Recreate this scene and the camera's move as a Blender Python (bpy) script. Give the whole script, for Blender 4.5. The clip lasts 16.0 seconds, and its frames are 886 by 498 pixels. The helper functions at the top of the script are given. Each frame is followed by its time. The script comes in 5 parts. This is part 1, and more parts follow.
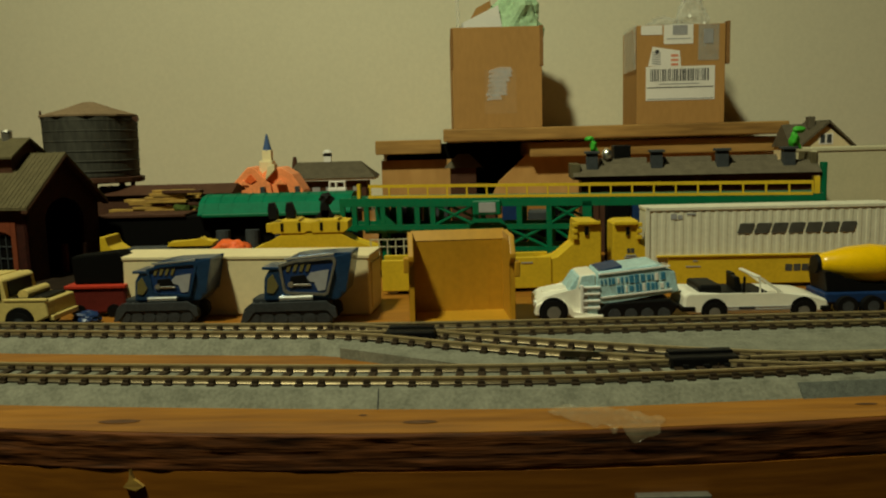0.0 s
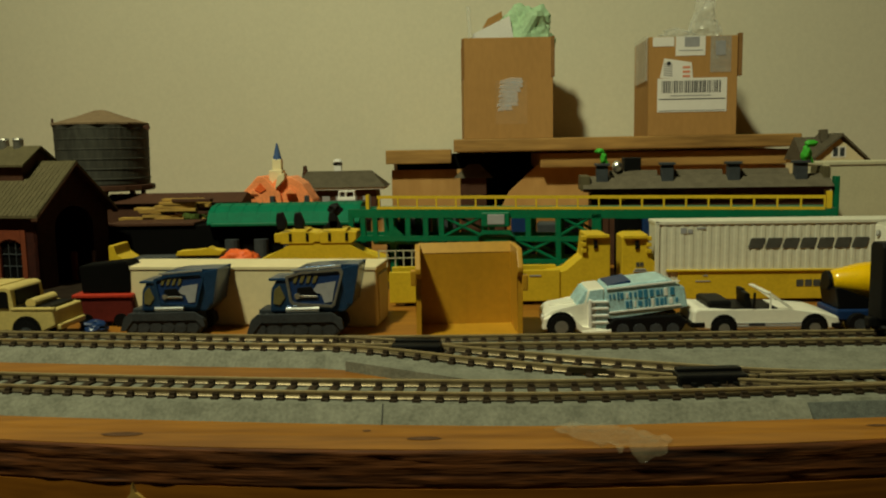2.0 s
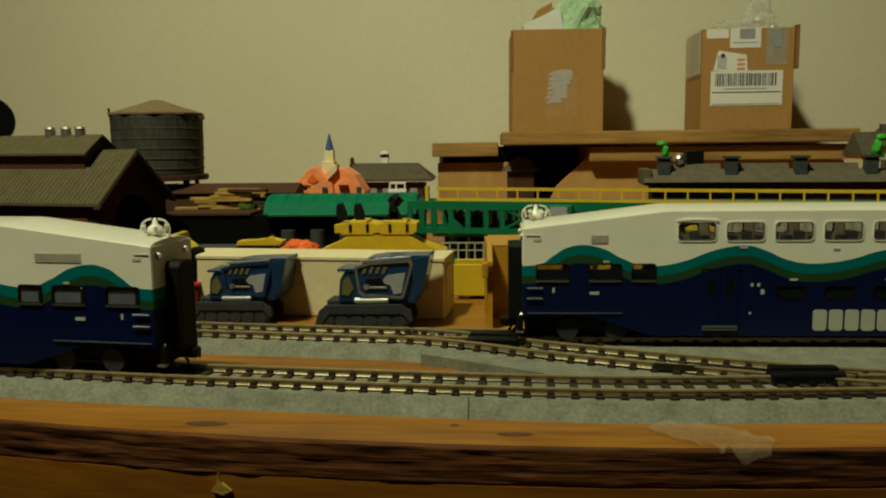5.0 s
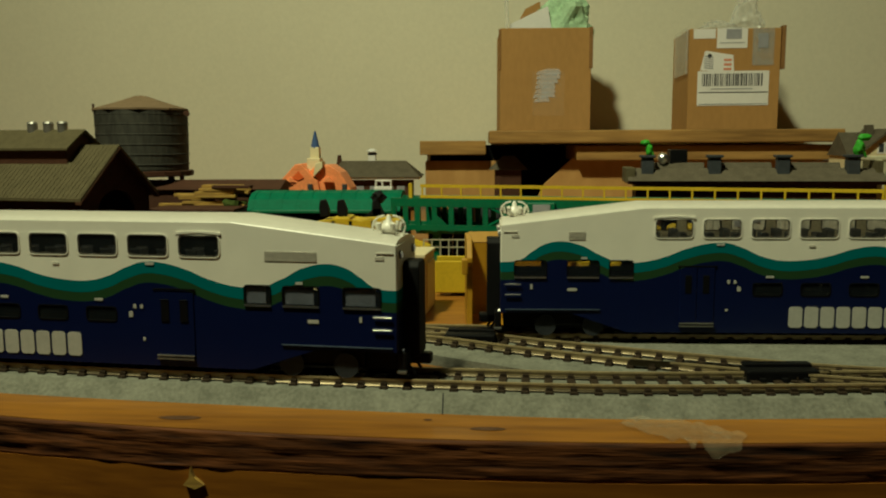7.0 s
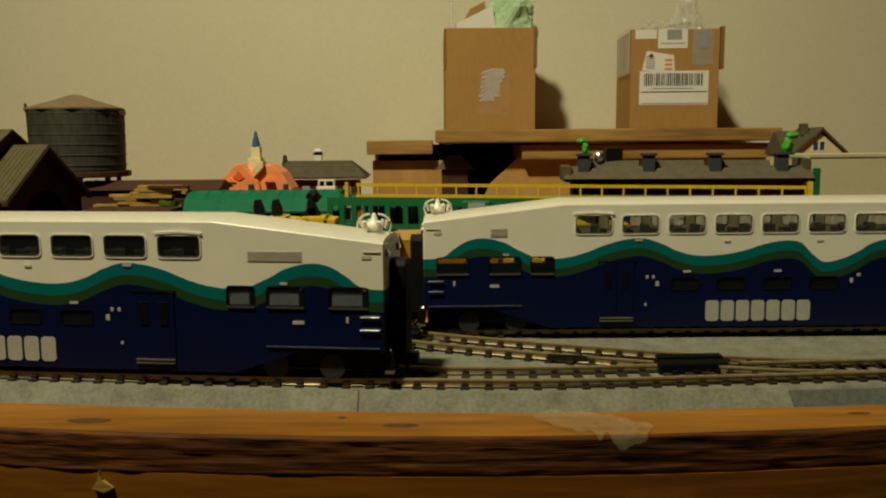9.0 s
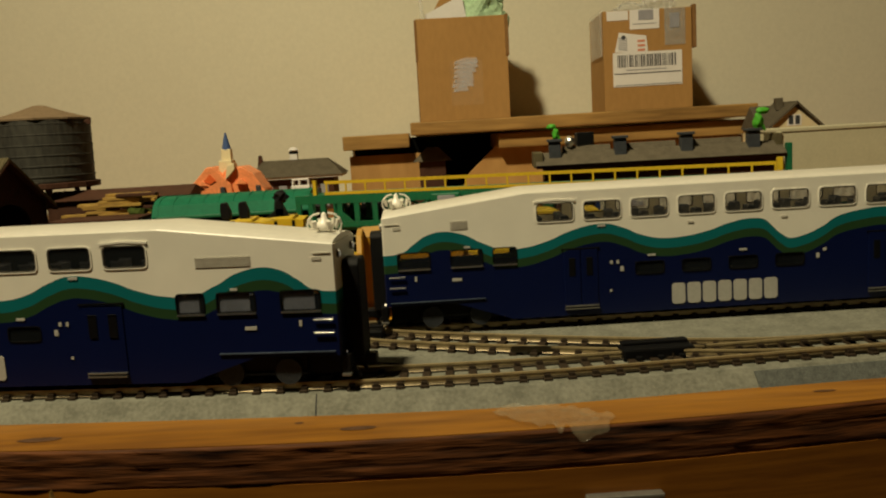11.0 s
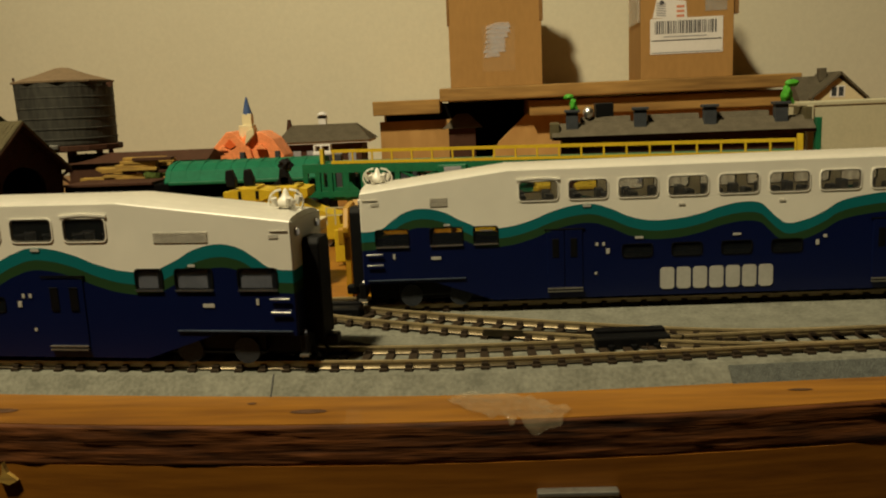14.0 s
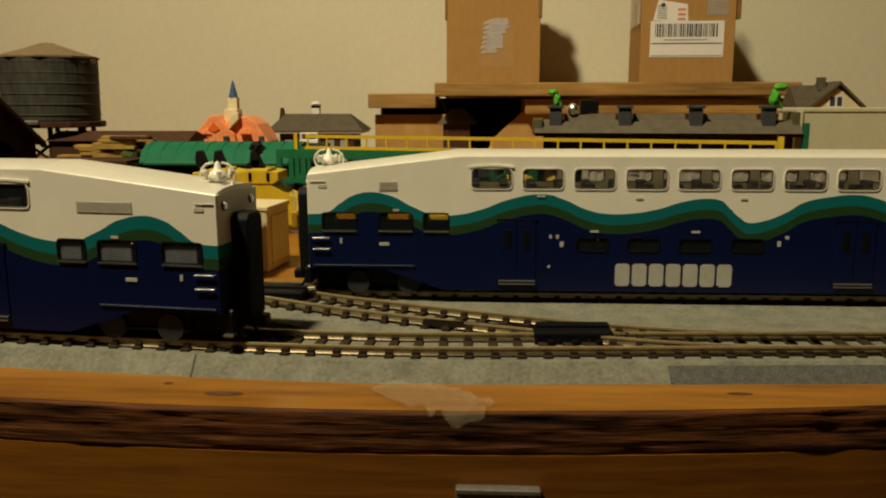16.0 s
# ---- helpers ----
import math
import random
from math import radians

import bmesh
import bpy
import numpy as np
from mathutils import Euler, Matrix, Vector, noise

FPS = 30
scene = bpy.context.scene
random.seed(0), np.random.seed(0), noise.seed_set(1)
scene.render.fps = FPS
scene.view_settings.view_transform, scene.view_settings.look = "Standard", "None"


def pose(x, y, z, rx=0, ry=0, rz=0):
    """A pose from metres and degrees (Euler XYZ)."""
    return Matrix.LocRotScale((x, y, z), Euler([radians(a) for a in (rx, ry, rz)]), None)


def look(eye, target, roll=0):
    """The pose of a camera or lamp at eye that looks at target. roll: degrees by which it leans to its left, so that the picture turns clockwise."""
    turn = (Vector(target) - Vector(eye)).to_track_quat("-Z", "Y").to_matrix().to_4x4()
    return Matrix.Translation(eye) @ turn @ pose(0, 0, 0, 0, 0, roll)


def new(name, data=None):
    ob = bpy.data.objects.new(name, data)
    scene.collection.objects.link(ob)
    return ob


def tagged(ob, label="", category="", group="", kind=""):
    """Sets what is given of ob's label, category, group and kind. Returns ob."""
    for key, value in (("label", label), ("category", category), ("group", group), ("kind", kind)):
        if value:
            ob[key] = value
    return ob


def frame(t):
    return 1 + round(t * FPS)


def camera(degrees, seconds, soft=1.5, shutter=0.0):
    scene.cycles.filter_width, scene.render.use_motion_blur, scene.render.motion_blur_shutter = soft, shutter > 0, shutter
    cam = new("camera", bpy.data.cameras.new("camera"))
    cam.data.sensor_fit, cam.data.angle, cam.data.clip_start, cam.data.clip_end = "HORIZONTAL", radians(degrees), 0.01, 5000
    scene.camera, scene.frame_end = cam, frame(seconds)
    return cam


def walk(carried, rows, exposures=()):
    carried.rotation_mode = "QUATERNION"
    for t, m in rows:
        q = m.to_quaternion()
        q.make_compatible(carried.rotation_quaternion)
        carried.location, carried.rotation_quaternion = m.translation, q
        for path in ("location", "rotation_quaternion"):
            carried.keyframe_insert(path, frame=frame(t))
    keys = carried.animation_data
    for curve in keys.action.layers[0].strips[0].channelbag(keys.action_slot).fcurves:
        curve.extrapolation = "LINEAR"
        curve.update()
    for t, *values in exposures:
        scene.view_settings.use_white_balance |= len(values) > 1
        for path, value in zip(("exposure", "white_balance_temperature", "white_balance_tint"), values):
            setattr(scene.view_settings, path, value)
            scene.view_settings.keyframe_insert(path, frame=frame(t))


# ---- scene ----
cam = camera(56.7, 16.0, soft=2.1, shutter=0.0)
PATH = [
    (0, (-0.00559, 0.13391, 0.09579), (-0.00855, 0.62954, 0.02991), -1.47),
    (0.5, (-0.00560, 0.13355, 0.09753), (-0.00926, 0.62927, 0.03234), -1.15),
    (1, (-0.00488, 0.13426, 0.09804), (-0.00986, 0.63025, 0.03498), -0.77),
    (1.5, (-0.00406, 0.13633, 0.09934), (-0.01153, 0.63233, 0.03665), -0.97),
    (2, (-0.00399, 0.13629, 0.09767), (-0.01324, 0.63251, 0.03706), -1.03),
    (2.5, (-0.00952, 0.13859, 0.09595), (-0.02104, 0.63472, 0.03493), -0.94),
    (3, (-0.00903, 0.13886, 0.09617), (-0.02310, 0.63475, 0.03382), -0.95),
    (3.5, (-0.01960, 0.14068, 0.09564), (-0.04100, 0.63629, 0.03310), -0.98),
    (4, (-0.02466, 0.14183, 0.09582), (-0.05405, 0.63687, 0.03201), -0.72),
    (6.5, (-0.02159, 0.14317, 0.09532), (-0.04672, 0.63843, 0.03143), -0.32),
    (7, (-0.01885, 0.14276, 0.09432), (-0.04203, 0.63805, 0.02993), -0.28),
    (7.5, (-0.01322, 0.14250, 0.09392), (-0.03417, 0.63788, 0.02944), -0.32),
    (8, (-0.00650, 0.14044, 0.09524), (-0.02138, 0.63608, 0.03108), 0.20),
    (8.5, (-0.00162, 0.14476, 0.09244), (-0.00175, 0.64050, 0.02728), -0.58),
    (9, (-0.00306, 0.14211, 0.09324), (-0.00105, 0.63794, 0.02881), -0.45),
    (9.5, (0.00289, 0.14675, 0.09166), (0.00591, 0.64180, 0.02151), -0.12),
    (10, (0.00786, 0.14868, 0.08983), (0.01098, 0.64390, 0.02095), -0.97),
    (12.5, (0.01629, 0.14693, 0.09927), (0.02909, 0.64081, 0.02234), -5.02),
    (13, (0.02573, 0.13927, 0.09853), (0.04930, 0.63138, 0.01330), -2.92),
    (13.5, (0.03926, 0.15153, 0.09621), (0.03180, 0.64392, 0.00963), -2.84),
    (14, (0.04009, 0.15955, 0.09592), (0.01695, 0.65091, 0.00630), -2.51),
    (14.5, (0.04580, 0.16811, 0.09221), (0.01988, 0.65902, 0.00090), -0.72),
    (15, (0.06243, 0.16512, 0.09057), (0.04078, 0.65622, -0.00082), 0.35),
    (15.5, (0.05878, 0.17158, 0.08919), (0.03580, 0.66204, -0.00525), 0.59),
    (16, (0.06302, 0.17111, 0.08808), (0.03622, 0.66229, -0.00148), -0.08),
]
walk(cam, [(t, look(eye, target, roll)) for t, eye, target, roll in PATH],
     [(0.0, -0.36, 6050.0, -9.0), (4.0, -0.33, 6000.0, -10.0), (7.4, -0.29, 5900.0, -11.0), (9.0, -0.21, 6350.0, 3.0), (10.2, -0.12, 6550.0, 11.0), (12.5, -0.14, 6580.0, 11.5), (14.5, -0.04, 6600.0, 12.0), (16.0, -0.02, 6600.0, 12.0)])

# ---- light: one warm ceiling bulb, a room darkened where unseen ----
world = bpy.data.worlds.new("room")
scene.world = world
world.use_nodes = True
world.node_tree.nodes["Background"].inputs[0].default_value = (0.9, 0.75, 0.5, 1)
world.node_tree.nodes["Background"].inputs[1].default_value = 0.004
bulb = bpy.data.lights.new("ceiling_bulb", "AREA")
bulb.shape, bulb.size, bulb.energy, bulb.color = "DISK", 0.13, 13.6, (1.0, 0.87, 0.54)
new("ceiling_bulb", bulb).matrix_world = look((-0.48, 0.03, 1.38), (0.02, 0.97, 0.1))
bulb.spread = radians(116)


# ---- materials ----
def mat(name, color, rough=0.6, metal=0.0, vary=0.25, scale=60.0, bump=0.1, coat=0.0, fine=6.0, stretch=(1, 1, 1), dark=None, emit=0.0):
    m = bpy.data.materials.new(name)
    m.use_nodes = True
    n, l = m.node_tree.nodes, m.node_tree.links
    b = n["Principled BSDF"]
    tc, mp = n.new("ShaderNodeTexCoord"), n.new("ShaderNodeMapping")
    mp.inputs["Scale"].default_value = stretch
    l.new(tc.outputs["Object"], mp.inputs[0])
    big, small = n.new("ShaderNodeTexNoise"), n.new("ShaderNodeTexNoise")
    big.inputs["Scale"].default_value, small.inputs["Scale"].default_value = scale, scale * fine
    big.inputs["Detail"].default_value, small.inputs["Detail"].default_value = 5, 3
    l.new(mp.outputs[0], big.inputs["Vector"])
    l.new(mp.outputs[0], small.inputs["Vector"])
    add = n.new("ShaderNodeMath")
    add.operation = "ADD"
    l.new(big.outputs["Fac"], add.inputs[0])
    l.new(small.outputs["Fac"], add.inputs[1])
    ramp = n.new("ShaderNodeMapRange")
    ramp.inputs[1].default_value, ramp.inputs[2].default_value = 0.7, 1.3
    l.new(add.outputs[0], ramp.inputs[0])
    mix = n.new("ShaderNodeMix")
    mix.data_type = "RGBA"
    d = dark or [c * (1 - vary) for c in color]
    u = color if dark else [min(1, c * (1 + vary * 0.6)) for c in color]
    mix.inputs["A"].default_value, mix.inputs["B"].default_value = (*d, 1), (*u, 1)
    l.new(ramp.outputs[0], mix.inputs["Factor"])
    l.new(mix.outputs["Result"], b.inputs["Base Color"])
    b.inputs["Roughness"].default_value, b.inputs["Metallic"].default_value = rough, metal
    b.inputs["Coat Weight"].default_value = coat
    b.inputs["Specular IOR Level"].default_value = 0.5 if rough < 0.44 or metal else 0.2 if rough < 0.85 else 0.1
    if emit:
        b.inputs["Emission Color"].default_value, b.inputs["Emission Strength"].default_value = (1, 0.9, 0.7, 1), emit
    if bump:
        bp = n.new("ShaderNodeBump")
        bp.inputs["Strength"].default_value, bp.inputs["Distance"].default_value = bump, 0.0006
        l.new(small.outputs["Fac"], bp.inputs["Height"])
        l.new(bp.outputs[0], b.inputs["Normal"])
    return m


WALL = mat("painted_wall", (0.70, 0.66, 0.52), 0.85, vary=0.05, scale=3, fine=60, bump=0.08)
# Unseen walls and ceiling darkened below the wall paint to hold down bounce light.
DARKENEDWALL = mat("darkened_unseen_wall", (0.17, 0.145, 0.105), 0.9, vary=0.1, scale=3)
CEIL = mat("darkened_ceiling", (0.36, 0.335, 0.28), 0.9, vary=0.04, scale=3)
PLY = mat("pine_plywood", (0.34, 0.145, 0.016), 0.5, dark=(0.18, 0.072, 0.011), scale=22, fine=5, stretch=(0.25, 2.2, 2.2), bump=0.15, coat=0.15)
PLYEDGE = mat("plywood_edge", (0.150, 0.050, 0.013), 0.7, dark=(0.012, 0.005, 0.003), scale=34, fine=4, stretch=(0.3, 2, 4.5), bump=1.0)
FASCIA = mat("fascia_board", (0.25, 0.096, 0.011), 0.5, dark=(0.13, 0.046, 0.006), scale=20, fine=6, stretch=(0.2, 2, 3), bump=0.15)
LUMBER = mat("old_lumber", (0.46, 0.27, 0.085), 0.65, dark=(0.20, 0.11, 0.035), scale=9, fine=6, stretch=(0.3, 2, 3), bump=0.3)
PANELWOOD = mat("sheet_wood", (0.52, 0.30, 0.105), 0.65, dark=(0.40, 0.215, 0.07), scale=8, fine=8, stretch=(1, 1, 0.4), bump=0.2)
STAIN = mat("dark_stain", (0.10, 0.05, 0.025), 0.7, vary=0.4, scale=200)
BALLAST = mat("grey_ballast", (0.240, 0.240, 0.196), 0.9, dark=(0.138, 0.139, 0.112), scale=110, fine=6, bump=0.5)
BALLAST2 = mat("dark_ballast", (0.13, 0.14, 0.128), 0.9, dark=(0.075, 0.08, 0.075), scale=420, fine=4, bump=0.8)
SLEEPER = mat("brown_sleeper", (0.036, 0.024, 0.014), 0.7, vary=0.35, scale=300, bump=0.4)
RAILHEAD = mat("dull_railhead", (0.40, 0.31, 0.165), 0.42, metal=0.35, vary=0.25, scale=250)
RAIL = mat("nickel_rail", (0.105, 0.085, 0.055), 0.36, metal=1.0, vary=0.15, scale=300)
BLACK = mat("black_plastic", (0.003, 0.003, 0.0035), 0.5, vary=0.3, scale=200)
RUBBER = mat("black_rubber", (0.003, 0.003, 0.0035), 0.65, vary=0.3, scale=200)
# Near-black: hopper plastic, and shade put into interiors and below the canopy.
VOID = mat("black_and_shade", (0.0018, 0.0016, 0.0015), 0.9, vary=0.3, scale=50)
YELLOW = mat("yellow_plastic", (0.58, 0.40, 0.022), 0.45, vary=0.12, scale=70, bump=0.05)
BINYEL = mat("amber_plastic", (0.45, 0.235, 0.014), 0.42, vary=0.12, scale=50, bump=0.05)
MIXYEL = mat("bright_yellow_plastic", (0.78, 0.48, 0.0), 0.28, vary=0.08, scale=60, coat=0.5)
GREEN = mat("green_plastic", (0.006, 0.125, 0.055), 0.42, vary=0.2, scale=70)
VENTGREY = mat("pale_grey_paint", (0.56, 0.53, 0.46), 0.55, vary=0.12, scale=300)
MARK = mat("worn_black_paint", (0.07, 0.068, 0.062), 0.6, vary=0.3, scale=150)
LOGO = mat("pale_logo_paint", (0.46, 0.45, 0.41), 0.5, vary=0.1, scale=80)
TAUPE = mat("taupe_rubber", (0.10, 0.088, 0.07), 0.6, vary=0.2, scale=200)
TOWERROOF = mat("faded_brown_roof", (0.20, 0.14, 0.085), 0.85, vary=0.2, scale=120, bump=0.5)
RIM = mat("alloy_rim", (0.16, 0.15, 0.135), 0.4, vary=0.2, scale=300)
SLASH = mat("olive_decal", (0.13, 0.11, 0.04), 0.5, vary=0.2, scale=200)
SHADESHEET = mat("dark_shade_sheet", (0.020, 0.013, 0.009), 0.9, vary=0.5, scale=120, bump=0.6)
SHADEDRED = mat("shaded_red_plastic", (0.10, 0.012, 0.009), 0.6, vary=0.2, scale=80)
HOTORANGE = mat("red_orange_plastic", (0.75, 0.13, 0.03), 0.5, vary=0.25, scale=150)
BELT = mat("worn_black_belt", (0.034, 0.038, 0.044), 0.6, vary=0.3, scale=150, bump=0.3)
SEATGREY = mat("grey_blue_seat", (0.16, 0.17, 0.21), 0.7, vary=0.2, scale=200)
LIME = mat("lime_plastic", (0.07, 0.36, 0.03), 0.45, vary=0.15, scale=90)
CREAM = mat("cream_plastic", (0.70, 0.60, 0.38), 0.55, vary=0.08, scale=40, bump=0.05)
SAND = mat("sand_paint", (0.56, 0.44, 0.16), 0.45, vary=0.15, scale=90)
WHITE = mat("white_paint", (0.86, 0.83, 0.74), 0.35, vary=0.06, scale=60, coat=0.3)
CONT = mat("container_white", (0.62, 0.60, 0.50), 0.6, vary=0.10, scale=50, bump=0.05)
BLUEMET = mat("metallic_blue", (0.023, 0.061, 0.156), 0.3, metal=0.5, vary=0.25, scale=90, coat=0.25)
BLUEPL = mat("blue_plastic", (0.008, 0.028, 0.11), 0.4, vary=0.2, scale=80)
GREYTR = mat("grey_track", (0.045, 0.05, 0.058), 0.6, vary=0.25, scale=150, bump=0.3)
SILVER = mat("chrome", (0.92, 0.92, 0.92), 0.33, metal=1.0, vary=0.05)
ICE = mat("ice_blue_plastic", (0.42, 0.60, 0.66), 0.3, vary=0.3, scale=150)
DEEPICE = mat("blue_decal", (0.05, 0.20, 0.36), 0.4, vary=0.3, scale=200)
RED = mat("red_plastic", (0.42, 0.035, 0.018), 0.45, vary=0.2, scale=80)
BRICK = mat("red_brick_model", (0.046, 0.0095, 0.0062), 0.8, dark=(0.020, 0.005, 0.0035), scale=150, fine=4, bump=0.4)
PANELRED = mat("orange_brick_panel", (0.16, 0.038, 0.016), 0.8, vary=0.2, scale=150, bump=0.3)
ROOFTAN = mat("tan_roof", (0.102, 0.086, 0.047), 0.85, vary=0.2, scale=120, bump=0.5)
ROOFGREY = mat("grey_roof", (0.115, 0.098, 0.070), 0.85, vary=0.25, scale=120, bump=0.5)
TANKMAT = mat("weathered_tank", (0.062, 0.06, 0.05), 0.65, dark=(0.028, 0.027, 0.024), scale=35, fine=7, stretch=(1, 1, 0.3), bump=0.4)
BROWN = mat("brown_plastic", (0.065, 0.028, 0.016), 0.7, vary=0.25, scale=90)
ORANGE = mat("orange_plastic", (0.86, 0.29, 0.115), 0.45, vary=0.2, scale=90)
BLUETOP = mat("slate_blue_paint", (0.05, 0.09, 0.22), 0.5, vary=0.15, scale=90)
PALE = mat("pale_wall_plastic", (0.50, 0.47, 0.33), 0.8, vary=0.08, scale=60)
CARD = mat("cardboard", (0.385, 0.215, 0.072), 0.8, vary=0.10, scale=14, fine=12, stretch=(1, 1, 0.4), bump=0.1)
CARDDARK = mat("cardboard_edge", (0.24, 0.13, 0.05), 0.85, vary=0.2, scale=80)
PAPER = mat("white_label", (0.74, 0.72, 0.70), 0.6, vary=0.05, scale=60)
INK = mat("black_ink", (0.03, 0.03, 0.035), 0.6, vary=0.1)
GREYINK = mat("grey_ink", (0.30, 0.30, 0.33), 0.6, vary=0.1)
REDINK = mat("red_ink", (0.65, 0.26, 0.16), 0.6, vary=0.1)
FOLIAGE = mat("tissue_green", (0.42, 0.60, 0.38), 0.6, vary=0.2, scale=40, bump=0.2)
STEEL = mat("dull_steel", (0.34, 0.33, 0.30), 0.42, metal=0.8, vary=0.2, scale=80)
BLUESTEEL = mat("scuffed_blue_edge", (0.06, 0.08, 0.12), 0.4, vary=0.4, scale=120)
BULBGLASS = mat("headlight_glass", (0.35, 0.33, 0.28), 0.15, vary=0.0, bump=0, emit=0.12)
TIMBER = mat("stacked_timber", (0.50, 0.32, 0.07), 0.7, dark=(0.22, 0.13, 0.04), scale=60, fine=5, stretch=(0.3, 2, 2), bump=0.3)
MOSS = mat("moss_green", (0.06, 0.085, 0.02), 0.9, vary=0.4, scale=200, bump=0.6)


def clear(name, tint, alpha, rough):
    m = bpy.data.materials.new(name)
    m.use_nodes = True
    n, l = m.node_tree.nodes, m.node_tree.links
    b = n["Principled BSDF"]
    b.inputs["Base Color"].default_value = (*tint, 1)
    b.inputs["Roughness"].default_value = rough
    noi = n.new("ShaderNodeTexNoise")
    noi.inputs["Scale"].default_value = 120
    mr = n.new("ShaderNodeMapRange")
    mr.inputs[3].default_value, mr.inputs[4].default_value = alpha * 0.5, min(1, alpha * 1.5)
    tc = n.new("ShaderNodeTexCoord")
    l.new(tc.outputs["Object"], noi.inputs["Vector"])
    l.new(noi.outputs["Fac"], mr.inputs[0])
    l.new(mr.outputs[0], b.inputs["Alpha"])
    bp = n.new("ShaderNodeBump")
    bp.inputs["Strength"].default_value, bp.inputs["Distance"].default_value = 0.4, 0.0008
    l.new(noi.outputs["Fac"], bp.inputs["Height"])
    l.new(bp.outputs[0], b.inputs["Normal"])
    return m


GLASS = clear("smoked_window", (0.03, 0.035, 0.04), 0.18, 0.06)
TAPE = clear("clear_tape", (0.80, 0.74, 0.62), 0.05, 0.12)
GLARE = clear("pale_glare_film", (0.74, 0.78, 0.86), 0.24, 0.2)
CANOPY = mat("dark_green_plastic", (0.005, 0.13, 0.065), 0.7, vary=0.2, scale=70)
WRINKLED = clear("wrinkled_film", (0.50, 0.42, 0.28), 0.10, 0.14)
FILM = clear("plastic_film", (0.75, 0.75, 0.70), 0.28, 0.15)

# livery: white above, two waves of teal and olive, navy below
CAR_L, CAR_W = 0.3126, 0.030
WAVE = [(0, 457), (26, 455), (51, 440), (81, 424), (101, 421), (131, 426), (171, 445), (211, 458), (241, 457), (281, 448),
        (321, 433), (361, 424), (381, 423), (411, 431), (451, 448), (481, 454), (521, 453), (561, 446), (601, 434), (636, 429),
        (656, 431), (671, 442), (691, 460), (706, 467), (726, 464), (761, 450), (791, 433), (830, 425), (868, 422), (900, 428), (930, 441), (960, 456), (990, 463), (1030, 459), (1080, 446), (1130, 431), (1170, 426), (1210, 434), (1246, 448)]


def livery():
    m = bpy.data.materials.new("train_livery")
    m.use_nodes = True
    n, l = m.node_tree.nodes, m.node_tree.links
    b = n["Principled BSDF"]
    tc, sep = n.new("ShaderNodeTexCoord"), n.new("ShaderNodeSeparateXYZ")
    l.new(tc.outputs["Object"], sep.inputs[0])

    def math(op, a, v):
        k = n.new("ShaderNodeMath")
        k.operation = op
        l.new(a, k.inputs[0])
        if isinstance(v, float):
            k.inputs[1].default_value = v
        elif v is not None:
            l.new(v, k.inputs[1])
        return k.outputs[0]

    s = math("DIVIDE", math("ABSOLUTE", sep.outputs[0], None), CAR_L)
    fc = n.new("ShaderNodeFloatCurve")
    curve = fc.mapping.curves[0]
    pts = [(u / 1246.0, (0.0609 - (v - 383) / 3950.0) / 0.08) for u, v in WAVE]
    curve.points[0].location, curve.points[1].location = pts[0], pts[-1]
    for p in pts[1:-1]:
        curve.points.new(*p)
    fc.mapping.update()
    l.new(s, fc.inputs["Value"])
    wave = math("MULTIPLY", fc.outputs[0], 0.08)
    rise = math("SUBTRACT", sep.outputs[2], wave)
    last = None
    for lim, col in ((0.0, (0.86, 0.83, 0.73)), (-0.0044, (0.004, 0.14, 0.155)), (-0.0080, (0.020, 0.055, 0.020))):
        mix = n.new("ShaderNodeMix")
        mix.data_type = "RGBA"
        l.new(math("GREATER_THAN", rise, lim), mix.inputs["Factor"])
        mix.inputs["B"].default_value = (*col, 1)
        if last is None:
            mix.inputs["A"].default_value = (0, 0, 0, 1)
        last = last or []
        last.append(mix)
    last[2].inputs["A"].default_value = (0.0015, 0.0056, 0.044, 1)
    l.new(last[2].outputs["Result"], last[1].inputs["A"])
    l.new(last[1].outputs["Result"], last[0].inputs["A"])
    noi = n.new("ShaderNodeTexNoise")
    noi.inputs["Scale"].default_value, noi.inputs["Detail"].default_value = 60, 6
    l.new(tc.outputs["Object"], noi.inputs["Vector"])
    hsv = n.new("ShaderNodeHueSaturation")
    mr = n.new("ShaderNodeMapRange")
    mr.inputs[3].default_value, mr.inputs[4].default_value = 0.88, 1.1
    l.new(noi.outputs["Fac"], mr.inputs[0])
    l.new(mr.outputs[0], hsv.inputs["Value"])
    l.new(last[0].outputs["Result"], hsv.inputs["Color"])
    l.new(hsv.outputs[0], b.inputs["Base Color"])
    b.inputs["Roughness"].default_value = 0.38
    b.inputs["Coat Weight"].default_value = 0.08
    b.inputs["Specular IOR Level"].default_value = 0.3
    return m


LIVERY = livery()
SHELL = WHITE.copy()
SHELL.name = "thin_white_shell"
tl, ms = SHELL.node_tree.nodes.new("ShaderNodeBsdfTranslucent"), SHELL.node_tree.nodes.new("ShaderNodeMixShader")
tl.inputs[0].default_value, ms.inputs[0].default_value = (0.85, 0.78, 0.62, 1), 0.22
SHELL.node_tree.links.new(SHELL.node_tree.nodes["Principled BSDF"].outputs[0], ms.inputs[1])
SHELL.node_tree.links.new(tl.outputs[0], ms.inputs[2])
SHELL.node_tree.links.new(ms.outputs[0], SHELL.node_tree.nodes["Material Output"].inputs[0])


# ---- mesh helpers ----
def thing(name, at, label, category, group="", kind=""):
    ob = new(name)
    ob.empty_display_size = 0.01
    ob.matrix_basis = at
    return tagged(ob, label, category, group, kind)


